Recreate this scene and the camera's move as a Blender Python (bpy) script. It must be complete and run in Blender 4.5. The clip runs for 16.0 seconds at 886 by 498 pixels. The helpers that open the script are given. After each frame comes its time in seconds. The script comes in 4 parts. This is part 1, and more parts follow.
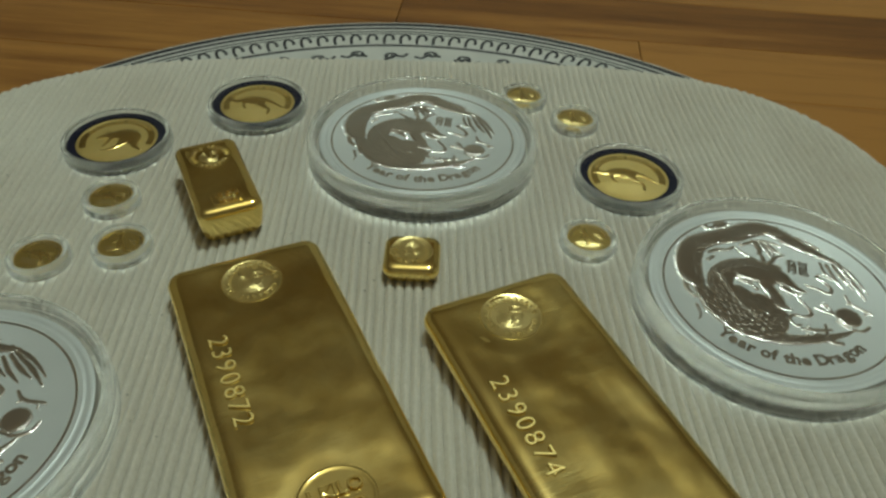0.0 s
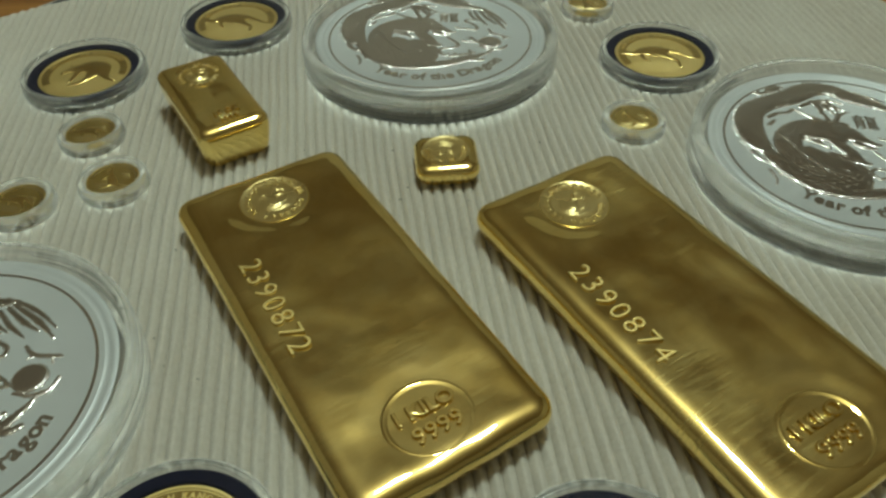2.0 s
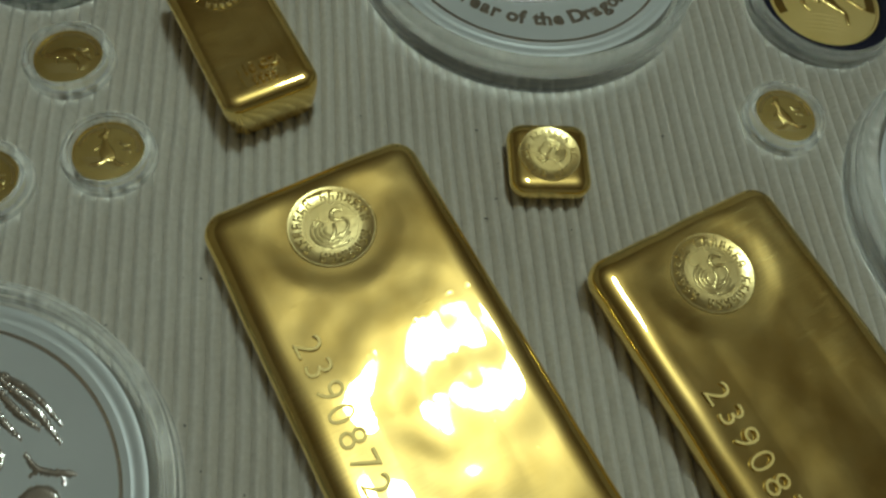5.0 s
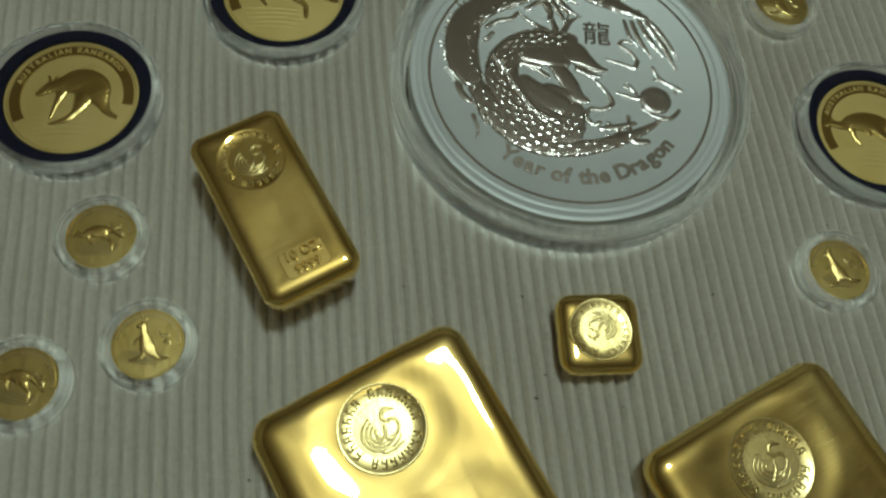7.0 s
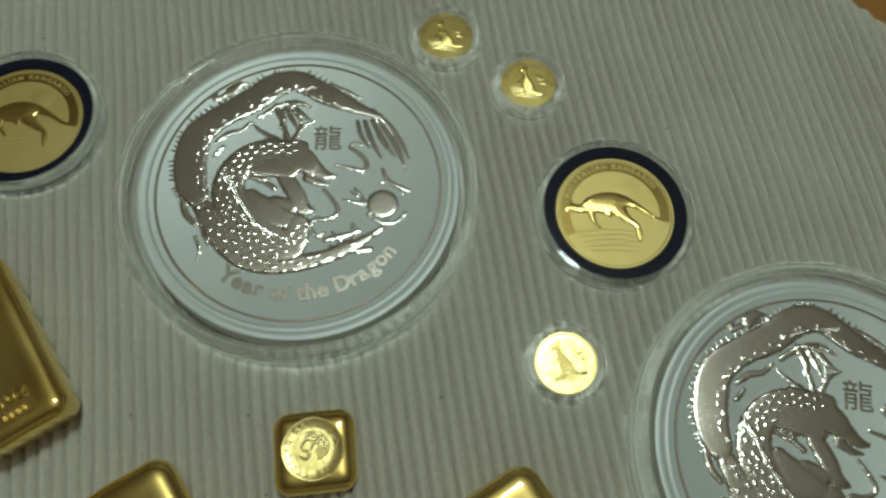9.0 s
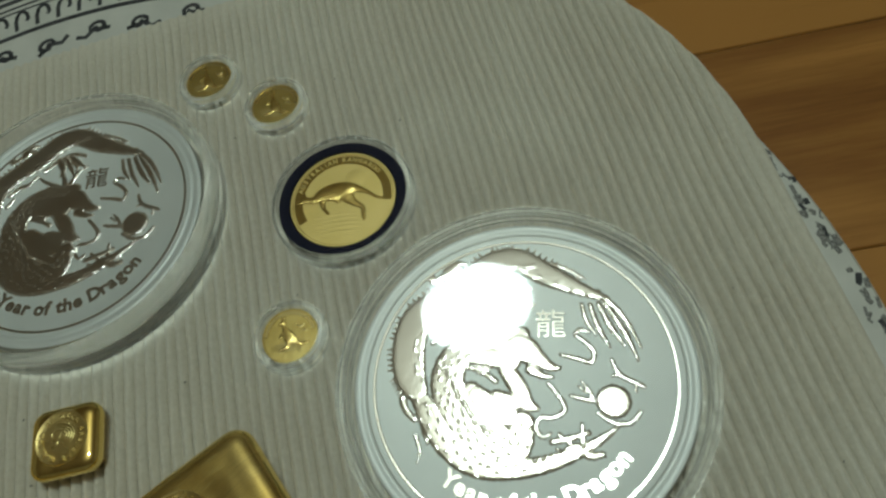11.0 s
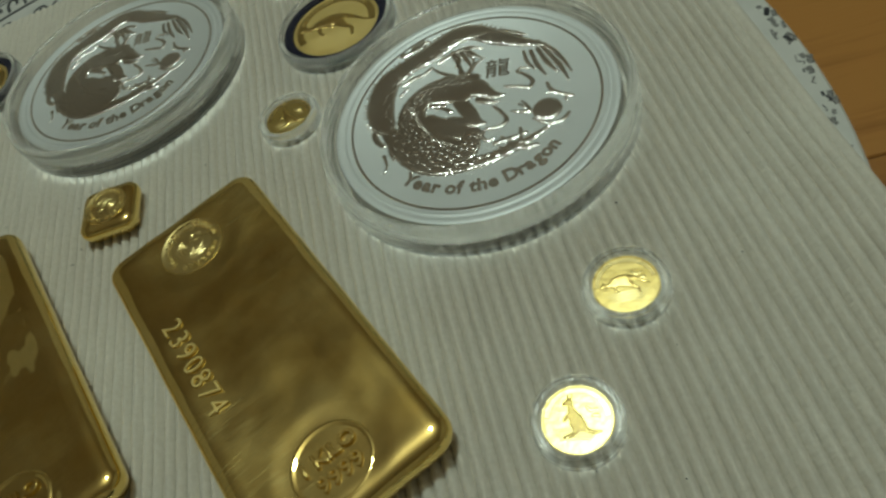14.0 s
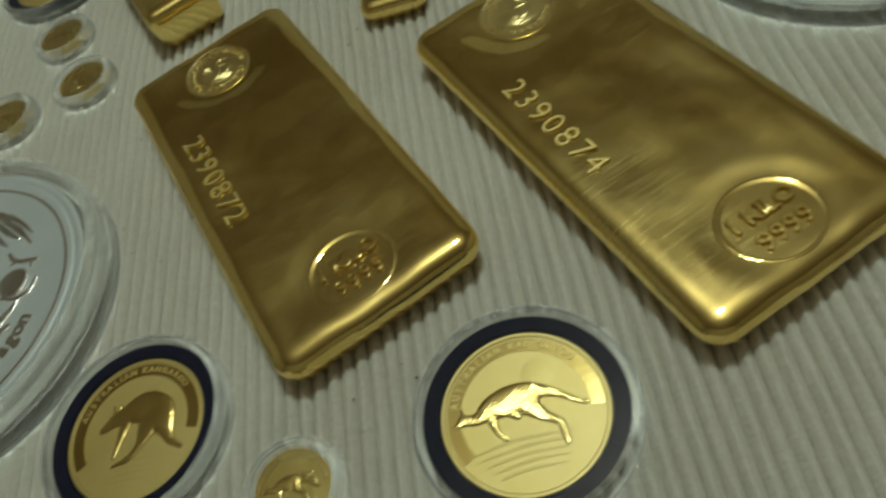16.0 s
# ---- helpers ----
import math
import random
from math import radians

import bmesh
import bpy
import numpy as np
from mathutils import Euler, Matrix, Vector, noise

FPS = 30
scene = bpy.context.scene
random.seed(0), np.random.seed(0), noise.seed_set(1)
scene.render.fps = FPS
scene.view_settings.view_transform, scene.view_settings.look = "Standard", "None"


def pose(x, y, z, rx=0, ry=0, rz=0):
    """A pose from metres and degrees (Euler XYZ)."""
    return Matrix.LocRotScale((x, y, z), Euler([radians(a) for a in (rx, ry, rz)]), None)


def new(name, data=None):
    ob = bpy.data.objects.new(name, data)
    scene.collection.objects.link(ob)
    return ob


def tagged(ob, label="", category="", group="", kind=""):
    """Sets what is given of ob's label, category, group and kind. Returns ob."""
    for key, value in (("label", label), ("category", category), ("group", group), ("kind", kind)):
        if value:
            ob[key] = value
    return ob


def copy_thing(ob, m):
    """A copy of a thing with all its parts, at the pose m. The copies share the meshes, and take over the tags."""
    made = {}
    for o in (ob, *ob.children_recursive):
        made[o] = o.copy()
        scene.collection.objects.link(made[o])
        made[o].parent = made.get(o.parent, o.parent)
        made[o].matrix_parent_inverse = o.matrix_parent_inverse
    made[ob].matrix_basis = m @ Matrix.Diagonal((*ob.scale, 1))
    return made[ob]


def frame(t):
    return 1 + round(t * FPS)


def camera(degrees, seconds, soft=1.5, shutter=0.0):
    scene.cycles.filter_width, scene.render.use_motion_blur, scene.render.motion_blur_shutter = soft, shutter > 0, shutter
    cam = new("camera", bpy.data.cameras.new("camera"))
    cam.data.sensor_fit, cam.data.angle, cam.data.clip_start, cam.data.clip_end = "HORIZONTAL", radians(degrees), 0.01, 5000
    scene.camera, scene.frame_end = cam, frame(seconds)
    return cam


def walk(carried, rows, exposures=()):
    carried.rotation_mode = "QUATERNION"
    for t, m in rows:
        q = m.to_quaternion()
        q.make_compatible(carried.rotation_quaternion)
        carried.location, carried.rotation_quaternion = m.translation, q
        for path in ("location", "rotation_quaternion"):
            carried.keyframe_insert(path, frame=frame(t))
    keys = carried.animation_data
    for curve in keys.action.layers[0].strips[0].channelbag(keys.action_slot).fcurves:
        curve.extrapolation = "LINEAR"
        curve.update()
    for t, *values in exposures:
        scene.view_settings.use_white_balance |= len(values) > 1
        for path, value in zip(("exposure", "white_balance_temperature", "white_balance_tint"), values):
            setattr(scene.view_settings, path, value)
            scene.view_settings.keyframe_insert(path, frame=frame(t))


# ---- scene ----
# ---------------------------------------------------------------- camera
cam = camera(60.0, 16.0, soft=2.5, shutter=0.3)
# seconds, eye (m), tilt from straight down, heading, roll (degrees)
PATH = [
    (0, 0.02134, 0.00160, 0.19848, 48.396, 6.425, 2.452),
    (0.5, 0.01982, 0.00809, 0.18449, 46.586, 5.759, -0.829),
    (1, 0.01251, 0.00852, 0.17629, 45.661, 1.168, -0.284),
    (1.5, 0.00253, 0.01113, 0.16890, 46.321, 0.775, -0.176),
    (2, -0.00882, 0.00712, 0.16217, 45.671, 1.910, -1.016),
    (2.5, -0.01331, 0.02056, 0.14948, 43.967, 4.545, -1.519),
    (3, -0.02409, 0.03302, 0.14992, 39.907, 0.225, 4.098),
    (3.2, -0.02910, 0.04167, 0.14716, 36.720, -0.663, 5.939),
    (5.3, -0.05170, 0.11689, 0.17447, 24.444, -7.752, 13.144),
    (5.5, -0.05342, 0.12329, 0.17420, 24.203, -7.752, 12.864),
    (6, -0.05903, 0.14095, 0.17400, 22.343, -8.188, 13.291),
    (6.5, -0.06429, 0.14970, 0.17643, 22.609, -10.974, 15.662),
    (7, -0.06604, 0.15872, 0.18776, 21.948, -9.006, 13.277),
    (7.5, -0.03902, 0.17627, 0.20032, 20.799, -8.617, 11.530),
    (8, -0.01892, 0.18580, 0.20859, 20.607, -6.264, 8.065),
    (8.5, -0.00601, 0.19236, 0.21243, 20.121, -4.772, 6.153),
    (9, 0.01241, 0.19426, 0.20853, 19.968, -5.134, 5.286),
    (9.5, 0.04340, 0.19132, 0.20714, 20.965, -0.882, -1.141),
    (9.7, 0.05775, 0.19337, 0.20810, 20.764, -0.335, -2.141),
    (11.8, 0.14972, 0.10372, 0.19634, 35.544, 17.720, -26.301),
    (12, 0.15427, 0.09316, 0.18663, 36.477, 17.961, -26.371),
    (12.5, 0.16266, 0.06552, 0.18726, 37.820, 17.649, -26.913),
    (13, 0.16350, 0.05174, 0.17949, 38.313, 17.780, -26.882),
    (13.5, 0.16036, 0.04205, 0.17508, 37.521, 17.813, -27.460),
    (14, 0.14631, 0.03685, 0.17520, 38.107, 18.291, -27.370),
    (14.5, 0.13051, 0.03428, 0.17627, 38.672, 18.789, -27.372),
    (15, 0.10542, 0.02935, 0.16948, 36.706, 18.733, -26.805),
    (15.5, 0.07435, 0.02272, 0.15731, 36.899, 18.629, -25.681),
    (16, 0.04555, 0.01408, 0.14861, 36.517, 22.886, -26.648),
]
# seconds, stops, white balance
EXPOSURE = [(0.0, -0.03, 6500, 10), (3.0, 0.14, 6500, 10), (5.5, -0.70, 6300, 10), (7.0, -0.62, 6300, 10), (9.5, -0.44, 6300, 9), (12.0, -0.42, 6500, 10), (12.6, -0.22, 6500, 10), (16.0, -0.2, 6500, 10)]
walk(cam, [(t, pose(x, y, z, tilt, 0, heading) @ pose(0, 0, 0, 0, 0, roll)) for t, x, y, z, tilt, heading, roll in PATH], EXPOSURE)

# ---------------------------------------------------------------- light
world = bpy.data.worlds.new("world")
scene.world = world
world.use_nodes = True
world.node_tree.nodes["Background"].inputs["Color"].default_value = (0.5, 0.45, 0.4, 1)
world.node_tree.nodes["Background"].inputs["Strength"].default_value = 0.02

LAMP = Vector((0.125, 0.55, 1.55))
lamp_data = bpy.data.lights.new("lamp_light", "POINT")
lamp_data.shadow_soft_size = 0.10
lamp_data.energy, lamp_data.color = 29.0, (0.785, 1.0, 0.93)
lamp_light = new("lamp_light", lamp_data)
lamp_light.matrix_world = Matrix.Translation(LAMP)

# ---------------------------------------------------------------- helpers
MM = 0.001


def mesh_of(name, bm, smooth=True):
    me = bpy.data.meshes.new(name)
    bm.to_mesh(me)
    bm.free()
    if smooth:
        me.polygons.foreach_set("use_smooth", [True] * len(me.polygons))
    return me


def raw_mesh(name, verts, faces, smooth=True):
    me = bpy.data.meshes.new(name)
    me.from_pydata(verts, [], faces)
    me.update()
    if smooth:
        me.polygons.foreach_set("use_smooth", [True] * len(me.polygons))
    return me


def put(name, me, material, parent=None, label="", m=None):
    """One mesh object, under a thing or a part when a parent is given."""
    if not me.materials:
        me.materials.append(material)
    ob = new(name, me)
    if parent is not None:
        ob.parent = parent
    if m is not None:
        ob.matrix_basis = m
    if label:
        ob["label"] = label
    return ob


def empty(name, m, label, category, group="", kind=""):
    ob = new(name)
    ob.empty_display_size = 0.01
    ob.matrix_basis = m
    return tagged(ob, label, category, group, kind)


def lathe(profile, steps=96, closed=False):
    """A turned mesh from (radius, height) pairs in millimetres; a radius of 0 closes an end."""
    verts, faces, rings = [], [], []
    for r, z in profile:
        if r <= 0:
            rings.append([len(verts)])
            verts.append((0, 0, z * MM))
        else:
            rings.append(range(len(verts), len(verts) + steps))
            verts += [(r * MM * math.cos(2 * math.pi * i / steps), r * MM * math.sin(2 * math.pi * i / steps), z * MM) for i in range(steps)]
    pairs = list(zip(rings, rings[1:])) + ([(rings[-1], rings[0])] if closed else [])
    for a, b in pairs:
        for i in range(steps):
            j = (i + 1) % steps
            if len(a) == 1:
                faces.append((a[0], b[j], b[i])) if len(b) > 1 else None
            elif len(b) == 1:
                faces.append((a[i], a[j], b[0]))
            else:
                faces.append((a[i], a[j], b[j], b[i]))
    return verts, faces


def turned(name, profile, steps=96, closed=False):
    me = raw_mesh(name, *lathe(profile, steps, closed))
    bm = bmesh.new()
    bm.from_mesh(me)
    bmesh.ops.recalc_face_normals(bm, faces=bm.faces)
    bm.to_mesh(me)
    bm.free()
    for e in me.edges:
        e.use_edge_sharp = False
    me.set_sharp_from_angle(angle=radians(40))
    return me


def flowing(stroke, parts=3):
    """A stroke bent smoothly through its points."""
    if len(stroke) < 3:
        return stroke
    pts = [stroke[0], *stroke, stroke[-1]]
    out = []
    for p0, p1, p2, p3 in zip(pts, pts[1:], pts[2:], pts[3:]):
        for k in range(parts):
            t = k / parts
            out.append(tuple(0.5 * (2 * b + (c - a) * t + (2 * a - 5 * b + 4 * c - d) * t * t + (3 * b - a - 3 * c + d) * t ** 3) for a, b, c, d in zip(p0, p1, p2, p3)))
    return [(x, y, max(r, 0.1)) for x, y, r in out] + [stroke[-1]]


def relief(name, strokes, half, step, peak, bumps, pitch, rag=0.05, beads=(), bead=0.6, flat=0.3):
    """Raised work on a coin, in millimetres: domed strokes of tapering width that overlap with creases, fine tooling, and rows of beads."""
    n = int(2 * half / step) + 1
    axis = np.linspace(-half, half, n)
    X, Y = np.meshgrid(axis, axis)
    D = np.full_like(X, -9.0)
    Z = np.full_like(X, -0.35)
    wobble = rag * np.sin(X * 5.1 / pitch + 2 * np.sin(Y * 1.3)) * np.sin(Y * 4.7 / pitch + 1.5 * np.sin(X * 1.1))
    for stroke in map(flowing, strokes):
        for (x1, y1, r1), (x2, y2, r2) in zip(stroke, stroke[1:] if len(stroke) > 1 else stroke):
            dx, dy = x2 - x1, y2 - y1
            t = np.clip(((X - x1) * dx + (Y - y1) * dy) / max(dx * dx + dy * dy, 1e-6), 0, 1)
            r = r1 + (r2 - r1) * t
            d = r - np.hypot(X - x1 - t * dx, Y - y1 - t * dy) + wobble
            D = np.maximum(D, d)
            dome = (1 - flat) * np.sqrt(np.clip(1 - (1 - np.clip(d / r, 0, 1)) ** 2, 0, 1)) + flat * (1 - np.exp(-np.clip(d, 0, None) / 0.3))
            Z = np.maximum(Z, np.where(d > 0, peak * np.minimum(1.0, 0.35 + 0.2 * r) * dome, 0.5 * d))
    inside = np.clip(D / 0.5, 0, 1)
    tool = np.sin(6.28 * (X + 0.4 * np.sin(0.6 * Y)) / pitch) * np.sin(6.28 * (Y + 0.4 * np.sin(0.7 * X)) / pitch)
    folds = np.sin(0.9 * X + 1.7 * np.sin(0.7 * Y)) * np.sin(0.8 * Y - 1.2 * np.sin(0.5 * X))
    Z = Z + inside * bumps * (tool + 0.35 * folds)
    for line in beads:
        for (x1, y1), (x2, y2) in zip(line, line[1:]):
            count = max(1, round(math.hypot(x2 - x1, y2 - y1) / (2.3 * bead)))
            for k in range(count):
                f = (k + 0.5) / count
                # beads in staggered pairs along the row
                for side in (-0.6, 0.75):
                    u = math.hypot(x2 - x1, y2 - y1)
                    bx = x1 + (x2 - x1) * f - (y2 - y1) / u * side * bead * 1.5
                    by = y1 + (y2 - y1) * f + (x2 - x1) / u * side * bead * 1.5
                    i0, i1 = int((by - bead + half) / step), int((by + bead + half) / step) + 2
                    j0, j1 = int((bx - bead + half) / step), int((bx + bead + half) / step) + 2
                    q = 1 - ((X[i0:i1, j0:j1] - bx) ** 2 + (Y[i0:i1, j0:j1] - by) ** 2) / bead ** 2
                    Z[i0:i1, j0:j1] += 0.42 * bead * np.sqrt(np.clip(q, 0, 1)) * inside[i0:i1, j0:j1]
    keep = np.maximum(np.maximum(D[1:, 1:], D[:-1, :-1]), np.maximum(D[1:, :-1], D[:-1, 1:])) > -0.8 * step
    index = np.full(X.shape, -1)
    used = np.zeros(X.shape, bool)
    for a in (slice(None, -1), slice(1, None)):
        for b in (slice(None, -1), slice(1, None)):
            used[a, b] |= keep
    index[used] = np.arange(used.sum())
    verts = np.c_[X[used], Y[used], np.maximum(Z[used], -0.35)] * MM
    i, j = np.nonzero(keep)
    faces = np.c_[index[i, j], index[i, j + 1], index[i + 1, j + 1], index[i + 1, j]]
    return raw_mesh(name, verts.tolist(), faces.tolist())


def lettering(name, text, size, deep, spacing=1.0, thin=0.0, round_=0.06):
    """A flat-lying mesh of words in the built-in font, centred, in millimetres."""
    curve = bpy.data.curves.new(name, "FONT")
    curve.body, curve.size, curve.extrude = text, size * MM, deep * MM
    curve.align_x, curve.align_y, curve.space_character = "CENTER", "CENTER", spacing
    curve.bevel_depth, curve.offset, curve.resolution_u = round_ * MM, (thin - round_ + 0.06) * MM, 3
    curve.bevel_resolution = 2 if round_ > 0.1 else 0
    ob = new(name, curve)
    bpy.context.view_layer.update()
    me = bpy.data.meshes.new_from_object(ob.evaluated_get(bpy.context.evaluated_depsgraph_get()))
    bpy.data.objects.remove(ob)
    bpy.data.curves.remove(curve)
    me.materials.clear()
    return me


def joined(name, pieces):
    """One mesh out of (mesh, pose) pairs."""
    bm = bmesh.new()
    for me, m in pieces:
        start = len(bm.verts)
        bm.from_mesh(me)
        bm.verts.ensure_lookup_table()
        bmesh.ops.transform(bm, matrix=m, verts=bm.verts[start:])
    out = bpy.data.meshes.new(name)
    bm.to_mesh(out)
    bm.free()
    return out


def arc_lettering(name, text, size, deep, radius, middle, step, inward=True, thin=0.0):
    """Words round a circle; middle is the angle of their centre and step the angle from letter to letter, in degrees."""
    pieces, n, at = [], len(text), 0.0
    wide = {" ": 0.62, "f": 0.68, "t": 0.7, "r": 0.78, "D": 1.25, "Y": 1.15, "I": 0.6, "N": 1.1, "G": 1.1}
    places = []
    for c in text:
        w = wide.get(c, 1.0)
        places.append(at + w / 2)
        at += w
    for c, place in zip(text, places):
        if c == " ":
            continue
        a = middle + (place - at / 2) * n / at * step * (1 if inward else -1)
        turn = a + 90 if inward else a - 90
        pieces.append((lettering("letter", c, size, deep, thin=thin), pose(radius * MM * math.cos(radians(a)), radius * MM * math.sin(radians(a)), 0, 0, 0, turn)))
    return joined(name, pieces)


def tube(points, r, sides=6):
    """A closed round bar along points (mm)."""
    verts, faces = [], []
    pts = [Vector(p) for p in points]
    for i, p in enumerate(pts):
        d = (pts[min(i + 1, len(pts) - 1)] - pts[max(i - 1, 0)]).normalized()
        side = d.cross(Vector((0, 0, 1))).normalized() if abs(d.z) < 0.9 else Vector((1, 0, 0))
        up = side.cross(d)
        verts += [tuple((p + r * (math.cos(2 * math.pi * k / sides) * side + math.sin(2 * math.pi * k / sides) * up)) * MM) for k in range(sides)]
    for i in range(len(pts) - 1):
        faces += [(i * sides + k, i * sides + (k + 1) % sides, (i + 1) * sides + (k + 1) % sides, (i + 1) * sides + k) for k in range(sides)]
    faces += [tuple(range(sides))[::-1], tuple(range((len(pts) - 1) * sides, len(pts) * sides))]
    return verts, faces


def rounded_outline(hx, hy, r, n=8):
    """A rectangle with round corners, as points in millimetres."""
    r = max(0.05, min(r, hx - 0.01, hy - 0.01))
    out = []
    for cx, cy, a0 in ((hx - r, hy - r, 0), (-hx + r, hy - r, 90), (-hx + r, -hy + r, 180), (hx - r, -hy + r, 270)):
        out += [(cx + r * math.cos(radians(a0 + 90 * i / n)), cy + r * math.sin(radians(a0 + 90 * i / n))) for i in range(n + 1)]
    # extra points along the straight sides
    full = []
    for p, q in zip(out, out[1:] + out[:1]):
        gap = math.dist(p, q)
        k = max(1, int(gap / 2.5))
        full += [(p[0] + (q[0] - p[0]) * i / k, p[1] + (q[1] - p[1]) * i / k) for i in range(k)]
    return full


def cast_bar(name, hx, hy, high, corner, soft, dent, seed, dome=0.0, dishes=()):
    """A cast ingot: drafted sides, a rounded shoulder of width soft and an uneven, slightly dished or domed top, pressed in at each dish (x, y, radius, depth)."""
    base = rounded_outline(hx, hy, corner)
    count = len(base)
    verts, faces, rings = [], [], []

    def depth(x, y):
        qx, qy = abs(x) - hx + corner, abs(y) - hy + corner
        return corner - math.hypot(max(qx, 0), max(qy, 0)) - min(max(qx, qy), 0)

    def ring_at(scale_x, scale_y, height=None):
        ring = []
        for x, y in base:
            px, py = x * scale_x, y * scale_y
            if height is None:
                d = max(0.0, depth(px, py))
                t = min(1.0, d / soft)
                z = high - soft * 0.62 * (1 - max(0.0, 1 - (1 - t) ** 2.6) ** (1 / 2.1))
                z += dome * min(1.0, d / (0.9 * hy)) - 0.3 * min(1.0, max(0.0, d - soft) / 10.0) * (1 if dome == 0 else 0)
                worn = min(1.0, d / (1.5 * soft))
            else:
                z, worn = height, 0.25
            for dx, dy, radius, deep in dishes if height is None else ():
                out = min(1.0, max(0.0, (math.hypot(px - dx, py - dy) - radius) / 6.5))
                rise = out * out * (3 - 2 * out)
                z -= deep * (1 - rise)
                worn *= rise
            lump = noise.noise(Vector((px * 0.055 + seed, py * 0.055, 1.0))) + 0.18 * noise.noise(Vector((px * 0.14, py * 0.16 + seed, 3.0)))
            side = 0.25 * dent * noise.noise(Vector((px * 0.12, py * 0.12, seed + 9 + z * 0.1)))
            f = 1 + side / min(hx, hy)
            ring.append(len(verts))
            verts.append((px * f * MM, py * f * MM, (z + dent * lump * worn * (0 if height == 0 else 1)) * MM))
        rings.append(ring)

    low = high - soft * 0.62
    for z, inset in ((0.0, 1.5), (0.04, 1.0), (0.12, 0.75), (0.35, 0.45), (0.6, 0.2), (0.8, 0.03)):
        k = inset * soft / 3.0
        ring_at((hx - k) / hx, (hy - k) / hy, z * low)
    m = 1.0
    while m > 0.06:
        ring_at(m, m)
        m -= 0.006 if m > 0.95 else 0.014
    for a, b in zip(rings, rings[1:]):
        faces += [(a[i], a[(i + 1) % count], b[(i + 1) % count], b[i]) for i in range(count)]
    last = rings[-1]
    middle = len(verts)
    verts.append((0, 0, sum(verts[k][2] for k in last) / count))
    faces += [(last[i], last[(i + 1) % count], middle) for i in range(count)]
    faces.append(tuple(rings[0])[::-1])
    return raw_mesh(name, verts, faces)


# ---------------------------------------------------------------- materials
def material(name):
    mat = bpy.data.materials.new(name)
    mat.use_nodes = True
    tree = mat.node_tree
    return mat, tree, tree.nodes["Principled BSDF"]


def node(tree, kind, **inputs):
    n = tree.nodes.new(kind)
    for key, value in inputs.items():
        n.inputs[key.replace("_", " ")].default_value = value
    return n


def ramp(tree, source, stops):
    r = tree.nodes.new("ShaderNodeValToRGB")
    while len(r.color_ramp.elements) < len(stops):
        r.color_ramp.elements.new(0.5)
    for e, (at, c) in zip(r.color_ramp.elements, stops):
        e.position, e.color = at, (*c, 1) if len(c) == 3 else c
    tree.links.new(source, r.inputs["Fac"])
    return r.outputs["Color"]


def grey(v):
    return (v, v, v)


def coords(tree, scale=(1, 1, 1), kind="Object", shifted=False):
    """Texture coordinates; shifted gives every object its own piece of the pattern."""
    c = tree.nodes.new("ShaderNodeTexCoord")
    m = tree.nodes.new("ShaderNodeMapping")
    m.inputs["Scale"].default_value = scale
    tree.links.new(c.outputs[kind], m.inputs["Vector"])
    if shifted:
        info = tree.nodes.new("ShaderNodeObjectInfo")
        far = tree.nodes.new("ShaderNodeVectorMath")
        far.operation = "SCALE"
        far.inputs[0].default_value = (3.1, 1.7, 0.9)
        tree.links.new(info.outputs["Random"], far.inputs["Scale"])
        tree.links.new(far.outputs[0], m.inputs["Location"])
    return m.outputs["Vector"]


def noise_tex(tree, vector, scale, detail=4.0, rough=0.55):
    n = node(tree, "ShaderNodeTexNoise", Scale=scale, Detail=detail, Roughness=rough)
    tree.links.new(vector, n.inputs["Vector"])
    return n.outputs["Fac"]


def bumped(tree, shader, height, strength, distance):
    b = node(tree, "ShaderNodeBump", Strength=strength, Distance=distance)
    tree.links.new(height, b.inputs["Height"])
    tree.links.new(b.outputs["Normal"], shader.inputs["Normal"])
    return b


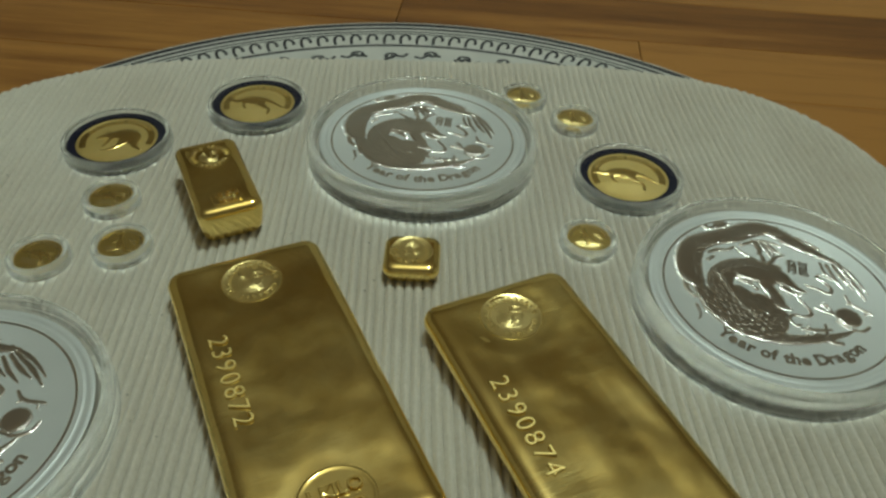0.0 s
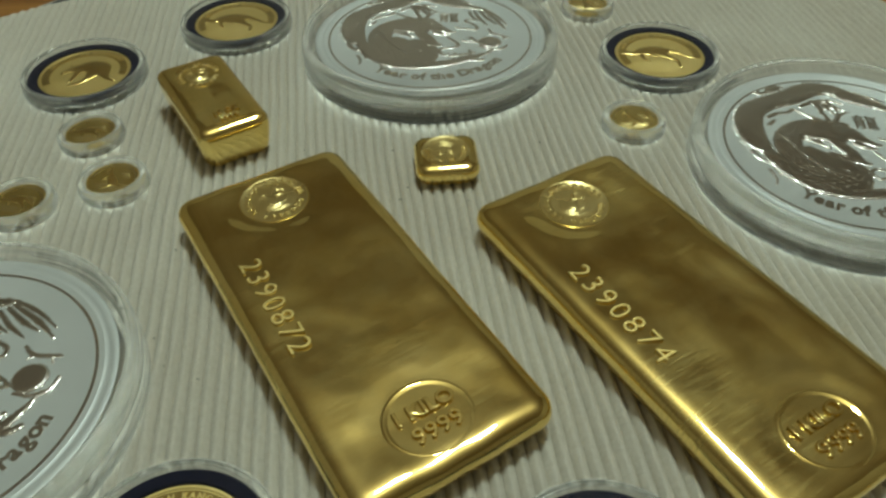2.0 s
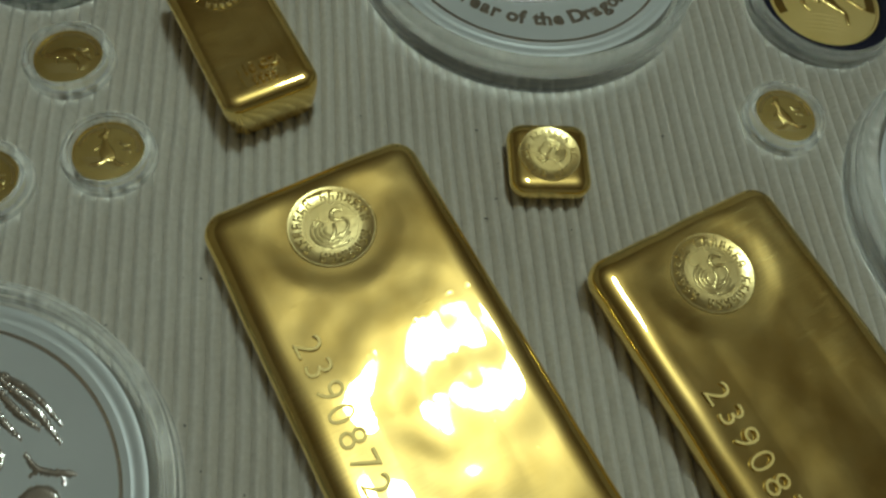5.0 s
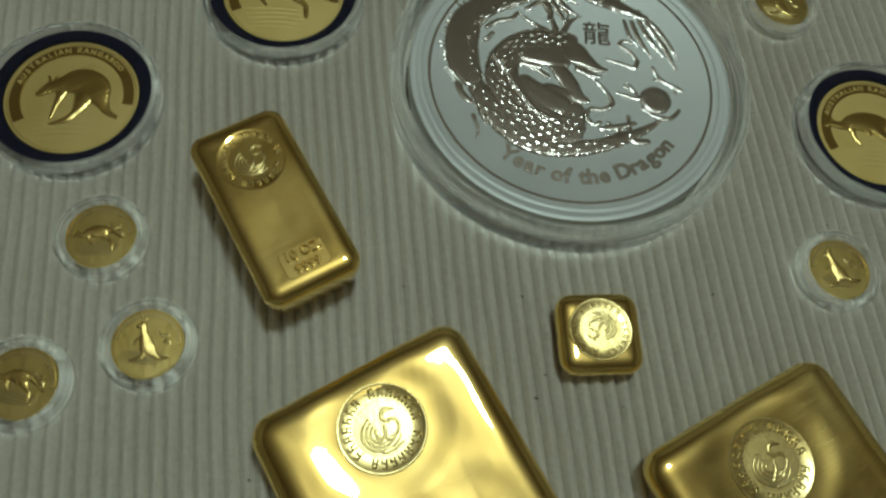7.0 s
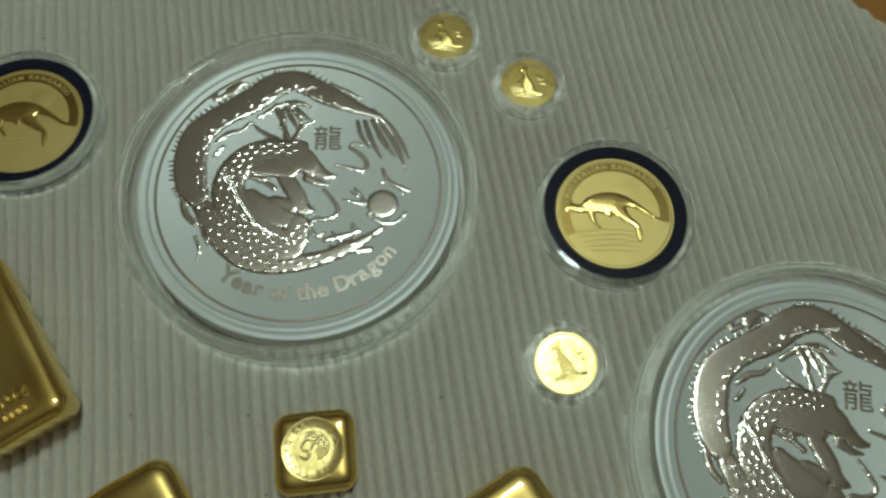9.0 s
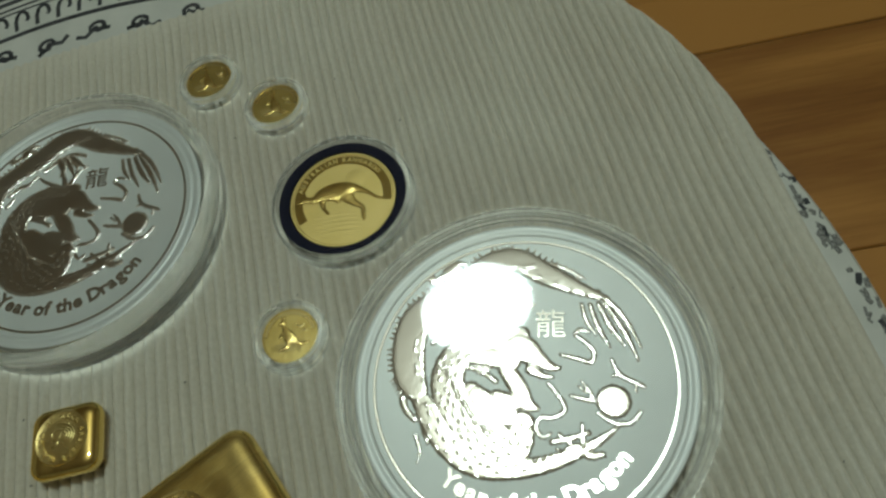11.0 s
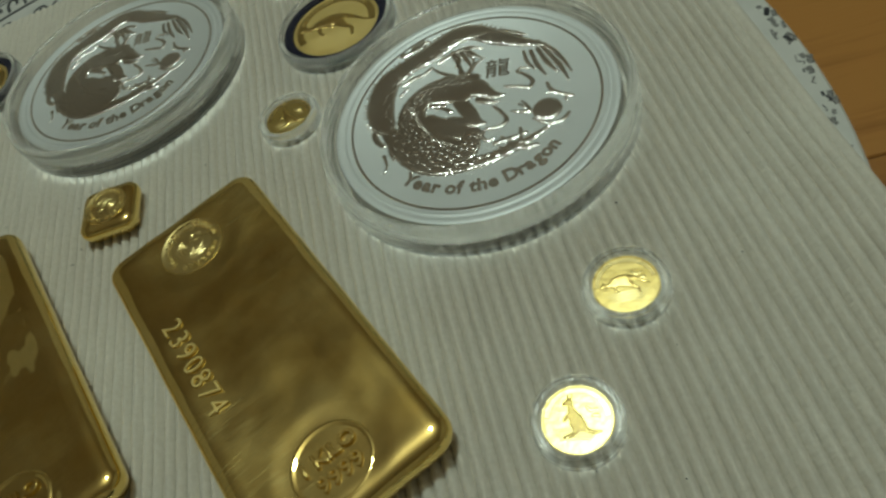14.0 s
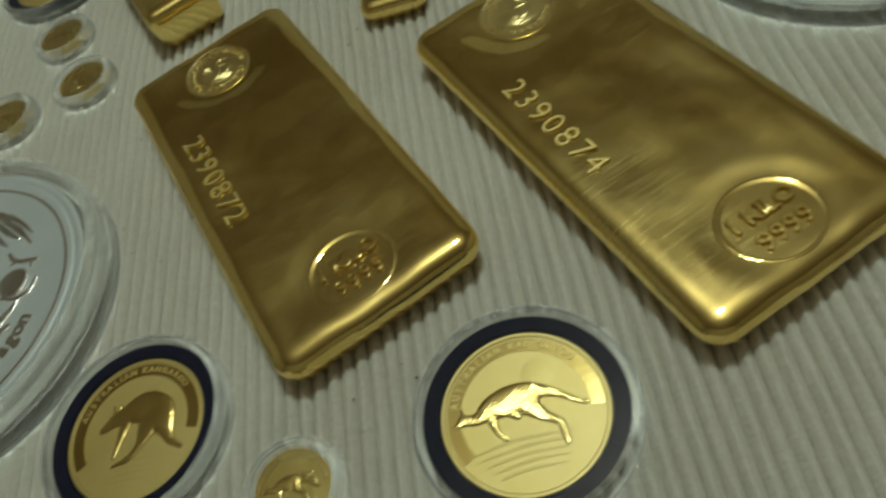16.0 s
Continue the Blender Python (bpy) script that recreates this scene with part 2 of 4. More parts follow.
def metal(name, colour, tint, rough, spread, grain, dent, dent_scale=120.0, share=1.0, streak=0.0, haze=0.0):
    """Polished metal with smears, hairline scratches and shallow dents."""
    mat, tree, s = material(name)
    v = coords(tree)
    smear = noise_tex(tree, v, 60, 5)
    tree.links.new(ramp(tree, smear, [(0.3, colour), (0.7, tint)]), s.inputs["Base Color"])
    s.inputs["Metallic"].default_value = share
    scratch_v = coords(tree, (1, 0.06, 1))
    scratch = noise_tex(tree, scratch_v, 2600, 2, 0.7)
    mix = node(tree, "ShaderNodeMath")
    mix.operation = "MULTIPLY_ADD"
    tree.links.new(noise_tex(tree, v, 45, 4), mix.inputs[0])
    mix.inputs[1].default_value = spread
    mix.inputs[2].default_value = rough - spread * 0.5
    lines = node(tree, "ShaderNodeMath")
    lines.operation = "MULTIPLY_ADD"
    hair = ramp(tree, noise_tex(tree, coords(tree, (60, 170, 60)), 1.0, 6, 0.75), [(0.45, grey(0)), (0.75, grey(1))])
    tree.links.new(hair, lines.inputs[0])
    lines.inputs[1].default_value = streak
    tree.links.new(mix.outputs[0], lines.inputs[2])
    tree.links.new(lines.outputs[0], s.inputs["Roughness"])
    add = node(tree, "ShaderNodeMath")
    add.operation = "MULTIPLY_ADD"
    tree.links.new(scratch, add.inputs[0])
    add.inputs[1].default_value = grain
    tree.links.new(noise_tex(tree, v, dent_scale, 3), add.inputs[2])
    b = bumped(tree, s, add.outputs[0], 1.0, dent)
    if haze:
        # shallow nicks, and a film of fine rubbing that spreads part of the light
        nick = node(tree, "ShaderNodeMath")
        nick.operation = "MULTIPLY_ADD"
        tree.links.new(ramp(tree, noise_tex(tree, coords(tree, (1, 0.45, 1), shifted=True), 150, 5, 0.7), [(0.62, grey(0)), (0.70, grey(1))]), nick.inputs[0])
        nick.inputs[1].default_value = 0.16
        tree.links.new(add.outputs[0], nick.inputs[2])
        tree.links.new(nick.outputs[0], b.inputs["Height"])
        film = node(tree, "ShaderNodeBsdfPrincipled", Metallic=1.0, Roughness=0.50)
        tree.links.new(s.inputs["Base Color"].links[0].from_socket, film.inputs["Base Color"])
        tree.links.new(b.outputs["Normal"], film.inputs["Normal"])
        rub = node(tree, "ShaderNodeMath")
        rub.operation = "MULTIPLY_ADD"
        tree.links.new(noise_tex(tree, coords(tree, (1, 0.5, 1), shifted=True), 38, 6, 0.65), rub.inputs[0])
        rub.inputs[1].default_value, rub.inputs[2].default_value = 0.5, haze - 0.25
        rub.use_clamp = True
        # patches of fanned wiping marks
        turned_v = coords(tree, (1700, 90, 90), shifted=True)
        turned_v.node.inputs["Rotation"].default_value = (0, 0, 0.5)
        wipe = ramp(tree, noise_tex(tree, turned_v, 1.0, 3, 0.6), [(0.45, grey(0)), (0.70, grey(1))])
        where = ramp(tree, noise_tex(tree, coords(tree, shifted=True), 24, 3), [(0.48, grey(0)), (0.70, grey(0.24))])
        marks = node(tree, "ShaderNodeMath")
        marks.operation = "MULTIPLY_ADD"
        tree.links.new(wipe, marks.inputs[0])
        tree.links.new(where, marks.inputs[1])
        tree.links.new(rub.outputs[0], marks.inputs[2])
        mix_ = tree.nodes.new("ShaderNodeMixShader")
        tree.links.new(marks.outputs[0], mix_.inputs[0])
        tree.links.new(s.outputs[0], mix_.inputs[1])
        tree.links.new(film.outputs[0], mix_.inputs[2])
        tree.links.new(mix_.outputs[0], tree.nodes["Material Output"].inputs["Surface"])
    return mat


GOLD = metal("cast_gold", (0.92, 0.68, 0.21), (0.97, 0.77, 0.30), 0.042, 0.02, 0.03, 0.00005, 30.0, 1.0, 0.012, 0.04)
GOLD_STAMP = metal("stamped_gold", (0.92, 0.71, 0.27), (0.97, 0.79, 0.36), 0.28, 0.10, 0.2, 0.00004, 700.0)
GOLD_COIN = metal("coin_gold", (0.79, 0.60, 0.21), (0.87, 0.68, 0.28), 0.54, 0.10, 0.2, 0.00003, 400.0)
GOLD_PROOF = metal("proof_gold", (0.90, 0.66, 0.20), (0.97, 0.75, 0.28), 0.15, 0.10, 0.1, 0.00002, 600.0)
GOLD_SMALL = metal("small_coin_gold", (0.86, 0.64, 0.20), (0.93, 0.73, 0.28), 0.31, 0.12, 0.2, 0.00010, 420.0)
SILVER_FIELD = metal("frosted_silver", (0.76, 0.785, 0.77), (0.82, 0.845, 0.83), 0.50, 0.06, 0.2, 0.00002, 1500.0, 0.36)
SILVER_RIM = metal("silver_rim", (0.50, 0.50, 0.49), (0.58, 0.58, 0.57), 0.38, 0.08, 0.2, 0.00002, 800.0)
SILVER_PROOF = metal("proof_silver", (0.84, 0.80, 0.74), (0.91, 0.87, 0.82), 0.17, 0.06, 0.1, 0.00002, 700.0)


def plastic_clear(name, rough, tint):
    """Thin clear acrylic: lets light pass and mirrors at its face."""
    mat, tree, s = material(name)
    out = tree.nodes["Material Output"]
    clear = node(tree, "ShaderNodeBsdfTransparent")
    clear.inputs["Color"].default_value = (*tint, 1)
    gloss = node(tree, "ShaderNodeBsdfGlossy", Roughness=rough)
    weight = node(tree, "ShaderNodeLayerWeight", Blend=0.5)
    power = node(tree, "ShaderNodeMath")
    power.operation = "POWER"
    tree.links.new(weight.outputs["Facing"], power.inputs[0])
    power.inputs[1].default_value = 4.0
    share = node(tree, "ShaderNodeMath")
    share.operation = "MULTIPLY_ADD"
    tree.links.new(power.outputs[0], share.inputs[0])
    share.inputs[1].default_value, share.inputs[2].default_value = 0.75, 0.035
    mix = tree.nodes.new("ShaderNodeMixShader")
    tree.links.new(share.outputs[0], mix.inputs[0])
    tree.links.new(clear.outputs[0], mix.inputs[1])
    tree.links.new(gloss.outputs[0], mix.inputs[2])
    tree.links.new(mix.outputs[0], out.inputs["Surface"])
    tree.nodes.remove(s)
    return mat


ACRYLIC = plastic_clear("clear_acrylic", 0.03, (0.97, 0.975, 0.975))


def plastic_solid(name, solid):
    """Thick moulded acrylic that bends what is behind it; part of the light goes straight through."""
    mat, tree, s = material(name)
    s.inputs["Base Color"].default_value = (0.985, 0.99, 0.99, 1)
    s.inputs["Transmission Weight"].default_value = 0.96
    s.inputs["Roughness"].default_value = 0.025
    s.inputs["IOR"].default_value = 1.46
    bumped(tree, s, noise_tex(tree, coords(tree), 500, 2), 0.3, 0.00004)
    clear = node(tree, "ShaderNodeBsdfTransparent")
    clear.inputs["Color"].default_value = (0.975, 0.98, 0.985, 1)
    mix = tree.nodes.new("ShaderNodeMixShader")
    mix.inputs[0].default_value = solid
    tree.links.new(clear.outputs[0], mix.inputs[1])
    tree.links.new(s.outputs[0], mix.inputs[2])
    tree.links.new(mix.outputs[0], tree.nodes["Material Output"].inputs["Surface"])
    return mat


ACRYLIC_WALL = plastic_solid("acrylic_wall", 0.72)
ACRYLIC_THICK = plastic_solid("acrylic_thick_wall", 0.75)

mat, tree, s = material("black_foam")
v = coords(tree)
tree.links.new(ramp(tree, noise_tex(tree, v, 900, 4), [(0.3, (0.006, 0.007, 0.018)), (0.7, (0.020, 0.022, 0.048))]), s.inputs["Base Color"])
s.inputs["Roughness"].default_value = 0.9
s.inputs["Specular IOR Level"].default_value = 0.15
bumped(tree, s, noise_tex(tree, v, 2500, 2), 0.6, 0.0001)
FOAM = mat

# ribbed cotton: woven grain across the ribs, thin yellowing and lint
mat, tree, s = material("ribbed_cotton")
v = coords(tree)
weft_v = coords(tree, (420, 1100, 1))
weft = noise_tex(tree, weft_v, 1.0, 3, 0.6)
blotch = noise_tex(tree, v, 14, 4)
yarn = node(tree, "ShaderNodeMix")
yarn.data_type, yarn.blend_type = "RGBA", "MULTIPLY"
yarn.inputs["Factor"].default_value = 1.0
tree.links.new(ramp(tree, blotch, [(0.3, (0.70, 0.645, 0.55)), (0.7, (0.79, 0.75, 0.66))]), yarn.inputs[6])
tree.links.new(ramp(tree, noise_tex(tree, coords(tree, (900, 520, 1)), 1.0, 4, 0.7), [(0.30, (0.89, 0.88, 0.85)), (0.62, (1.0, 1.0, 1.0))]), yarn.inputs[7])
tree.links.new(yarn.outputs[2], s.inputs["Base Color"])
s.inputs["Roughness"].default_value = 0.95
s.inputs["Sheen Weight"].default_value = 0.15
bumped(tree, s, weft, 0.8, 0.0006)
COTTON = mat

mat, tree, s = material("mat_white")
v = coords(tree)
tree.links.new(ramp(tree, noise_tex(tree, v, 60, 5), [(0.3, (0.60, 0.60, 0.56)), (0.7, (0.72, 0.71, 0.67))]), s.inputs["Base Color"])
s.inputs["Roughness"].default_value = 0.45
MAT_WHITE = mat

mat, tree, s = material("mat_ink")
v = coords(tree)
tree.links.new(ramp(tree, noise_tex(tree, v, 260, 4), [(0.35, (0.012, 0.013, 0.018)), (0.75, (0.07, 0.07, 0.08))]), s.inputs["Base Color"])
s.inputs["Roughness"].default_value = 0.5
INK = mat

mat, tree, s = material("faded_print")
v = coords(tree, kind="Generated")
tree.links.new(ramp(tree, noise_tex(tree, v, 5, 4), [(0.35, (0.045, 0.042, 0.04)), (0.65, (0.42, 0.41, 0.39))]), s.inputs["Base Color"])
s.inputs["Roughness"].default_value = 0.6
FADED = mat

# varnished timber: each board its own tone, long grain and dark streaks
mat, tree, s = material("varnished_wood")
info = tree.nodes.new("ShaderNodeObjectInfo")
v0 = tree.nodes.new("ShaderNodeTexCoord")
shift = tree.nodes.new("ShaderNodeVectorMath")
shift.operation = "MULTIPLY_ADD"
tree.links.new(v0.outputs["Object"], shift.inputs[0])
shift.inputs[1].default_value = (1.6, 22, 22)
off = tree.nodes.new("ShaderNodeVectorMath")
off.operation = "SCALE"
off.inputs[0].default_value = (37.0, 51.0, 13.0)
tree.links.new(info.outputs["Random"], off.inputs["Scale"])
tree.links.new(off.outputs[0], shift.inputs[2])
grain = noise_tex(tree, shift.outputs[0], 2.2, 6, 0.6)
fine = noise_tex(tree, shift.outputs[0], 24, 3, 0.7)
wood_mix = node(tree, "ShaderNodeMath")
wood_mix.operation = "MULTIPLY_ADD"
tree.links.new(fine, wood_mix.inputs[0])
wood_mix.inputs[1].default_value = 0.22
tree.links.new(grain, wood_mix.inputs[2])
tone = node(tree, "ShaderNodeMath")
tone.operation = "MULTIPLY_ADD"
tree.links.new(info.outputs["Random"], tone.inputs[0])
tone.inputs[1].default_value = 0.30
tree.links.new(wood_mix.outputs[0], tone.inputs[2])
tree.links.new(ramp(tree, tone.outputs[0], [(0.40, (0.10, 0.034, 0.010)), (0.62, (0.26, 0.102, 0.023)), (0.84, (0.45, 0.205, 0.050))]), s.inputs["Base Color"])
s.inputs["Roughness"].default_value = 0.32
s.inputs["Coat Weight"].default_value = 0.10
s.inputs["Specular IOR Level"].default_value = 0.35
s.inputs["Coat Roughness"].default_value = 0.15
bumped(tree, s, fine, 0.25, 0.0003)
WOOD = mat


def plain(name, a, b, rough, scale=8):
    mat, tree, s = material(name)
    v = coords(tree)
    tree.links.new(ramp(tree, noise_tex(tree, v, scale, 5), [(0.3, a), (0.7, b)]), s.inputs["Base Color"])
    s.inputs["Roughness"].default_value = rough
    bumped(tree, s, noise_tex(tree, v, 180, 3), 0.3, 0.001)
    return mat


WALL = plain("wall_paint", (0.66, 0.58, 0.47), (0.73, 0.65, 0.54), 0.8)
CEIL = plain("ceiling_boards", (0.55, 0.45, 0.35), (0.62, 0.51, 0.41), 0.7)
FLOOR = plain("floor_carpet", (0.20, 0.15, 0.11), (0.26, 0.20, 0.15), 0.9, 30)
SHADE = plain("lamp_enamel", (0.55, 0.52, 0.46), (0.6, 0.57, 0.5), 0.4)
LINT = plain("dark_lint", (0.03, 0.028, 0.025), (0.08, 0.07, 0.06), 0.9, 400)


# ---------------------------------------------------------------- room
def box(name, lo, hi, material_, label, category, bevel=0.0):
    bm = bmesh.new()
    bmesh.ops.create_cube(bm, size=1)
    lo, hi = Vector(lo), Vector(hi)
    for w in bm.verts:
        w.co = Vector([(a + b) / 2 + c * (b - a) for a, b, c in zip(lo, hi, w.co)])
    if bevel:
        bmesh.ops.bevel(bm, geom=bm.edges[:], offset=bevel, segments=2, affect="EDGES", profile=0.5)
    ob = put(name, mesh_of(name, bm, False), material_)
    return tagged(ob, label, category, kind="structure")


FLOOR_Z, CEIL_Z = -0.76, 1.86
box("floor", (-2.4, -1.9, FLOOR_Z - 0.1), (2.4, 2.9, FLOOR_Z), FLOOR, "brown carpeted floor under the wooden table", "floor")
box("ceiling", (-2.4, -1.9, CEIL_Z), (2.4, 2.9, CEIL_Z + 0.1), CEIL, "pale brown ceiling over the table", "ceiling")
box("wall_north", (-2.4, 2.8, FLOOR_Z), (2.4, 2.9, CEIL_Z), WALL, "plain beige painted wall", "wall")
box("wall_south", (-2.4, -1.9, FLOOR_Z), (2.4, -1.8, CEIL_Z), WALL, "plain beige painted wall", "wall")
box("wall_west", (-2.4, -1.8, FLOOR_Z), (-2.3, 2.8, CEIL_Z), WALL, "plain beige painted wall", "wall")
box("wall_east", (2.3, -1.8, FLOOR_Z), (2.4, 2.8, CEIL_Z), WALL, "plain beige painted wall", "wall")

# lamp over the table
lamp = empty("pendant_lamp", Matrix.Translation(LAMP), "bare bulb pendant lamp hanging over the table", "lamp")
put("holder", turned("holder", [(0, 90), (24, 90), (26, 94), (26, 120), (18, 132), (0, 134)], 32), SHADE, lamp)
put("cord", turned("cord", [(2.5, 130), (2.5, (CEIL_Z - LAMP.z) * 1000 - 20)], 12), INK, lamp)
put("ceiling_rose", turned("rose", [(0, (CEIL_Z - LAMP.z) * 1000 - 25), (30, (CEIL_Z - LAMP.z) * 1000 - 22), (45, (CEIL_Z - LAMP.z) * 1000)], 32), SHADE, lamp)

# ---------------------------------------------------------------- table, mat and cloth
TABLE_Z = -0.0062
CENTRE = Vector((-0.0154, 0.1777, 0))
MAT_R = 237.8
MAT_AT = Vector((-0.0177, 0.186, 0))
CLOTH_AT = Vector((-0.0144, 0.1745, 0))
table = empty("table", Matrix.Translation((CENTRE.x, 0.25, TABLE_Z)) @ pose(0, 0, 0, 0, 0, 2.0), "varnished brown wooden table of long boards", "table")
for x in (-0.72, 0.72):
    for y in (-0.42, 0.42):
        bm = bmesh.new()
        bmesh.ops.create_cone(bm, cap_ends=True, segments=20, radius1=0.022, radius2=0.034, depth=0.72)
        put("leg", mesh_of("leg", bm), WOOD, table, m=Matrix.Translation((x, y, -0.39)))
for y in (-0.44, 0.44):
    bm = bmesh.new()
    bmesh.ops.create_cube(bm, size=1)
    bmesh.ops.scale(bm, vec=(1.40, 0.02, 0.08), verts=bm.verts)
    bmesh.ops.bevel(bm, geom=bm.edges[:], offset=0.002, segments=2, affect="EDGES")
    put("apron", mesh_of("apron", bm, False), WOOD, table, m=Matrix.Translation((0, y, -0.075)))

mat_thing = empty("round_mat", Matrix.Translation((MAT_AT.x, MAT_AT.y, TABLE_Z)), "round white table mat with a black printed border", "table mat")
put("board", turned("board", [(0, 0), (MAT_R - 1, 0), (MAT_R, 0.8), (MAT_R, 3.2), (MAT_R - 0.9, 4.0), (0, 4.0)], 160), MAT_WHITE, mat_thing)


def printed_ring(r0, r1, z=4.0):
    verts, faces, n = [], [], 150
    for i in range(n + 1):
        a = radians(58 + 165 * i / n)
        verts += [(r * MM * math.cos(a), r * MM * math.sin(a), h * MM) for r, h in ((r0, z), (r0, z + 0.08), (r1, z + 0.08), (r1, z))]
    for i in range(n):
        faces += [(4 * i + k, 4 * i + 4 + k, 4 * i + 5 + k, 4 * i + 1 + k) for k in range(3)]
    return raw_mesh("ring", verts, faces, False)


for r0, r1 in ((MAT_R - 5.4, MAT_R - 2.0), (MAT_R - 9.6, MAT_R - 7.2), (MAT_R - 13.2, MAT_R - 11.9), (MAT_R - 30.6, MAT_R - 28.4), (MAT_R - 15.9, MAT_R - 14.9)):
    put("border_line", printed_ring(r0, r1), INK, mat_thing)
# one printed arch, repeated round the border
arch_points = [(-2.4, 0, 0), (-2.6, 3.0, 0), (-2.0, 4.9, 0), (-0.6, 6.0, 0), (1.0, 5.9, 0), (2.3, 4.9, 0), (2.7, 3.2, 0), (1.9, 2.4, 0)]
arch_me = raw_mesh("arch", *tube([(1.05 * x, 1.75 * y, z) for x, y, z in arch_points], 0.95, 5))
ARCHES = 146
for i in range(ARCHES):
    a = 2 * math.pi * i / ARCHES
    if not 1.0 < a < 3.9:
        continue
    r = (MAT_R - 27.0) * MM
    put("arch", arch_me, INK, mat_thing, m=Matrix.Translation((r * math.cos(a), r * math.sin(a), 4.0 * MM)) @ pose(0, 0, 0, 0, 0, math.degrees(a) - 90) @ Matrix.Diagonal((1, 1, 0.25, 1)))
scroll_points = [(-5 + 0.25 * 0, -2, 0)] + [(3.2 * (1 - k / 16) * math.cos(k * 0.55) - 1, 3.0 * (1 - k / 18) * math.sin(k * 0.55), 0) for k in range(14)] + [(4, -2.5, 0), (7, -1, 0)]
scroll_me = raw_mesh("scroll", *tube([(1.2 * x, 1.2 * y, z) for x, y, z in scroll_points], 1.1, 5))
for i in range(62):
    a = 2 * math.pi * (i + 0.3) / 62
    if not 1.1 < a < 3.8:
        continue
    r = (MAT_R - 39.5 - 2 * (i % 2)) * MM
    put("scroll", scroll_me, INK, mat_thing, m=Matrix.Translation((r * math.cos(a), r * math.sin(a), 4.0 * MM)) @ pose(0, 0, 0, 0, 0, math.degrees(a) - 90 + 12 * (i % 3)) @ Matrix.Diagonal((1 if i % 2 else -1, 1, 0.2, 1)))
random.seed(4)
for i in range(80):
    a = radians(random.choice((2.0, 9.0, 17.0, 25.0)) + random.gauss(0, 3.2))
    r = MAT_R - random.choice((1.5, 3.0)) - random.uniform(-0.8, 2.5)
    pts = [(0, 0, 0), (random.uniform(0.4, 1.4), random.uniform(-0.8, 0.8), 0), (random.uniform(1.5, 3.5), random.uniform(-1, 1), 0)]
    put("leaf_mark", raw_mesh("leaf_mark", *tube(pts, random.uniform(0.15, 0.9), 6)), INK if i % 5 == 0 else FADED, mat_thing, m=Matrix.Translation((r * MM * math.cos(a), r * MM * math.sin(a), 4.0 * MM)) @ pose(0, 0, 0, 0, 0, math.degrees(a) + 90) @ Matrix.Diagonal((1, 1, 0.1, 1)))

# ribbed place mat: superellipse outline, ribs along its own y
PITCH, CLOTH_TURN, RIB = 3.45, 9.0, 1.95
CLOTH_A, CLOTH_B, CLOTH_N = 229.0, 200.0, 3.6


def cloth_mesh():
    per, rows = 12, 60
    ribs = int(CLOTH_A / PITCH)
    half_cols = ribs * per
    verts, faces = [], []
    for i in range(-half_cols, half_cols + 1):
        x = i * PITCH / per
        half = CLOTH_B * max(0.002, 1 - abs(x / CLOTH_A) ** CLOTH_N) ** (1 / CLOTH_N)
        half += 0.5 * math.sin(i * 0.45)
        u = 2 * ((i / per) % 1.0) - 1
        arc = 0.6 * math.sqrt(max(0.0, 1 - u * u)) + 0.4 * (0.5 + 0.5 * math.cos(math.pi * u))
        for j in range(rows + 1):
            y = -half + 2 * half * j / rows
            drift = 0.9 * noise.noise(Vector((x * 0.012, y * 0.016, 1.0))) + 0.35 * noise.noise(Vector((x * 0.05, y * 0.03, 4.0)))
            lift = 0.28 * noise.noise(Vector((x * 0.014, y * 0.014, 7.0)))
            uneven = 1 + 0.3 * noise.noise(Vector((x * 0.3, y * 0.15, 2.0)))
            rim_gap = min(half - abs(y), CLOTH_A - abs(x))
            edge = min(1.0, rim_gap / 2.0)
            z = RIB * (arc * uneven - 1) * (0.6 + 0.4 * edge) * (0.45 + 0.55 * min(1.0, max(0.0, rim_gap - 4.0) / 8.0)) + lift - 0.5 * (1 - edge)
            verts.append(((x + drift) * MM, y * MM, z * MM))
    n, cols = rows + 1, 2 * half_cols
    for i in range(cols):
        faces += [(i * n + j, (i + 1) * n + j, (i + 1) * n + j + 1, i * n + j + 1) for j in range(rows)]
    # turned-down edge
    rim = [i * n for i in range(cols + 1)] + [cols * n + j for j in range(1, n)] + [i * n + rows for i in range(cols - 1, -1, -1)] + [j for j in range(rows - 1, 0, -1)]
    start = len(verts)
    verts += [(verts[k][0], verts[k][1], -2.3 * MM) for k in rim]
    m = len(rim)
    faces += [(rim[k], start + k, start + (k + 1) % m, rim[(k + 1) % m]) for k in range(m)]
    return raw_mesh("cloth", verts, faces, False)


cloth = put("place_mat", cloth_mesh(), COTTON, m=Matrix.Translation((CLOTH_AT.x, CLOTH_AT.y, 0)) @ pose(0, 0, 0, 0, 0, CLOTH_TURN))
tagged(cloth, "cream ribbed cotton place mat laid over the round mat", "place mat")


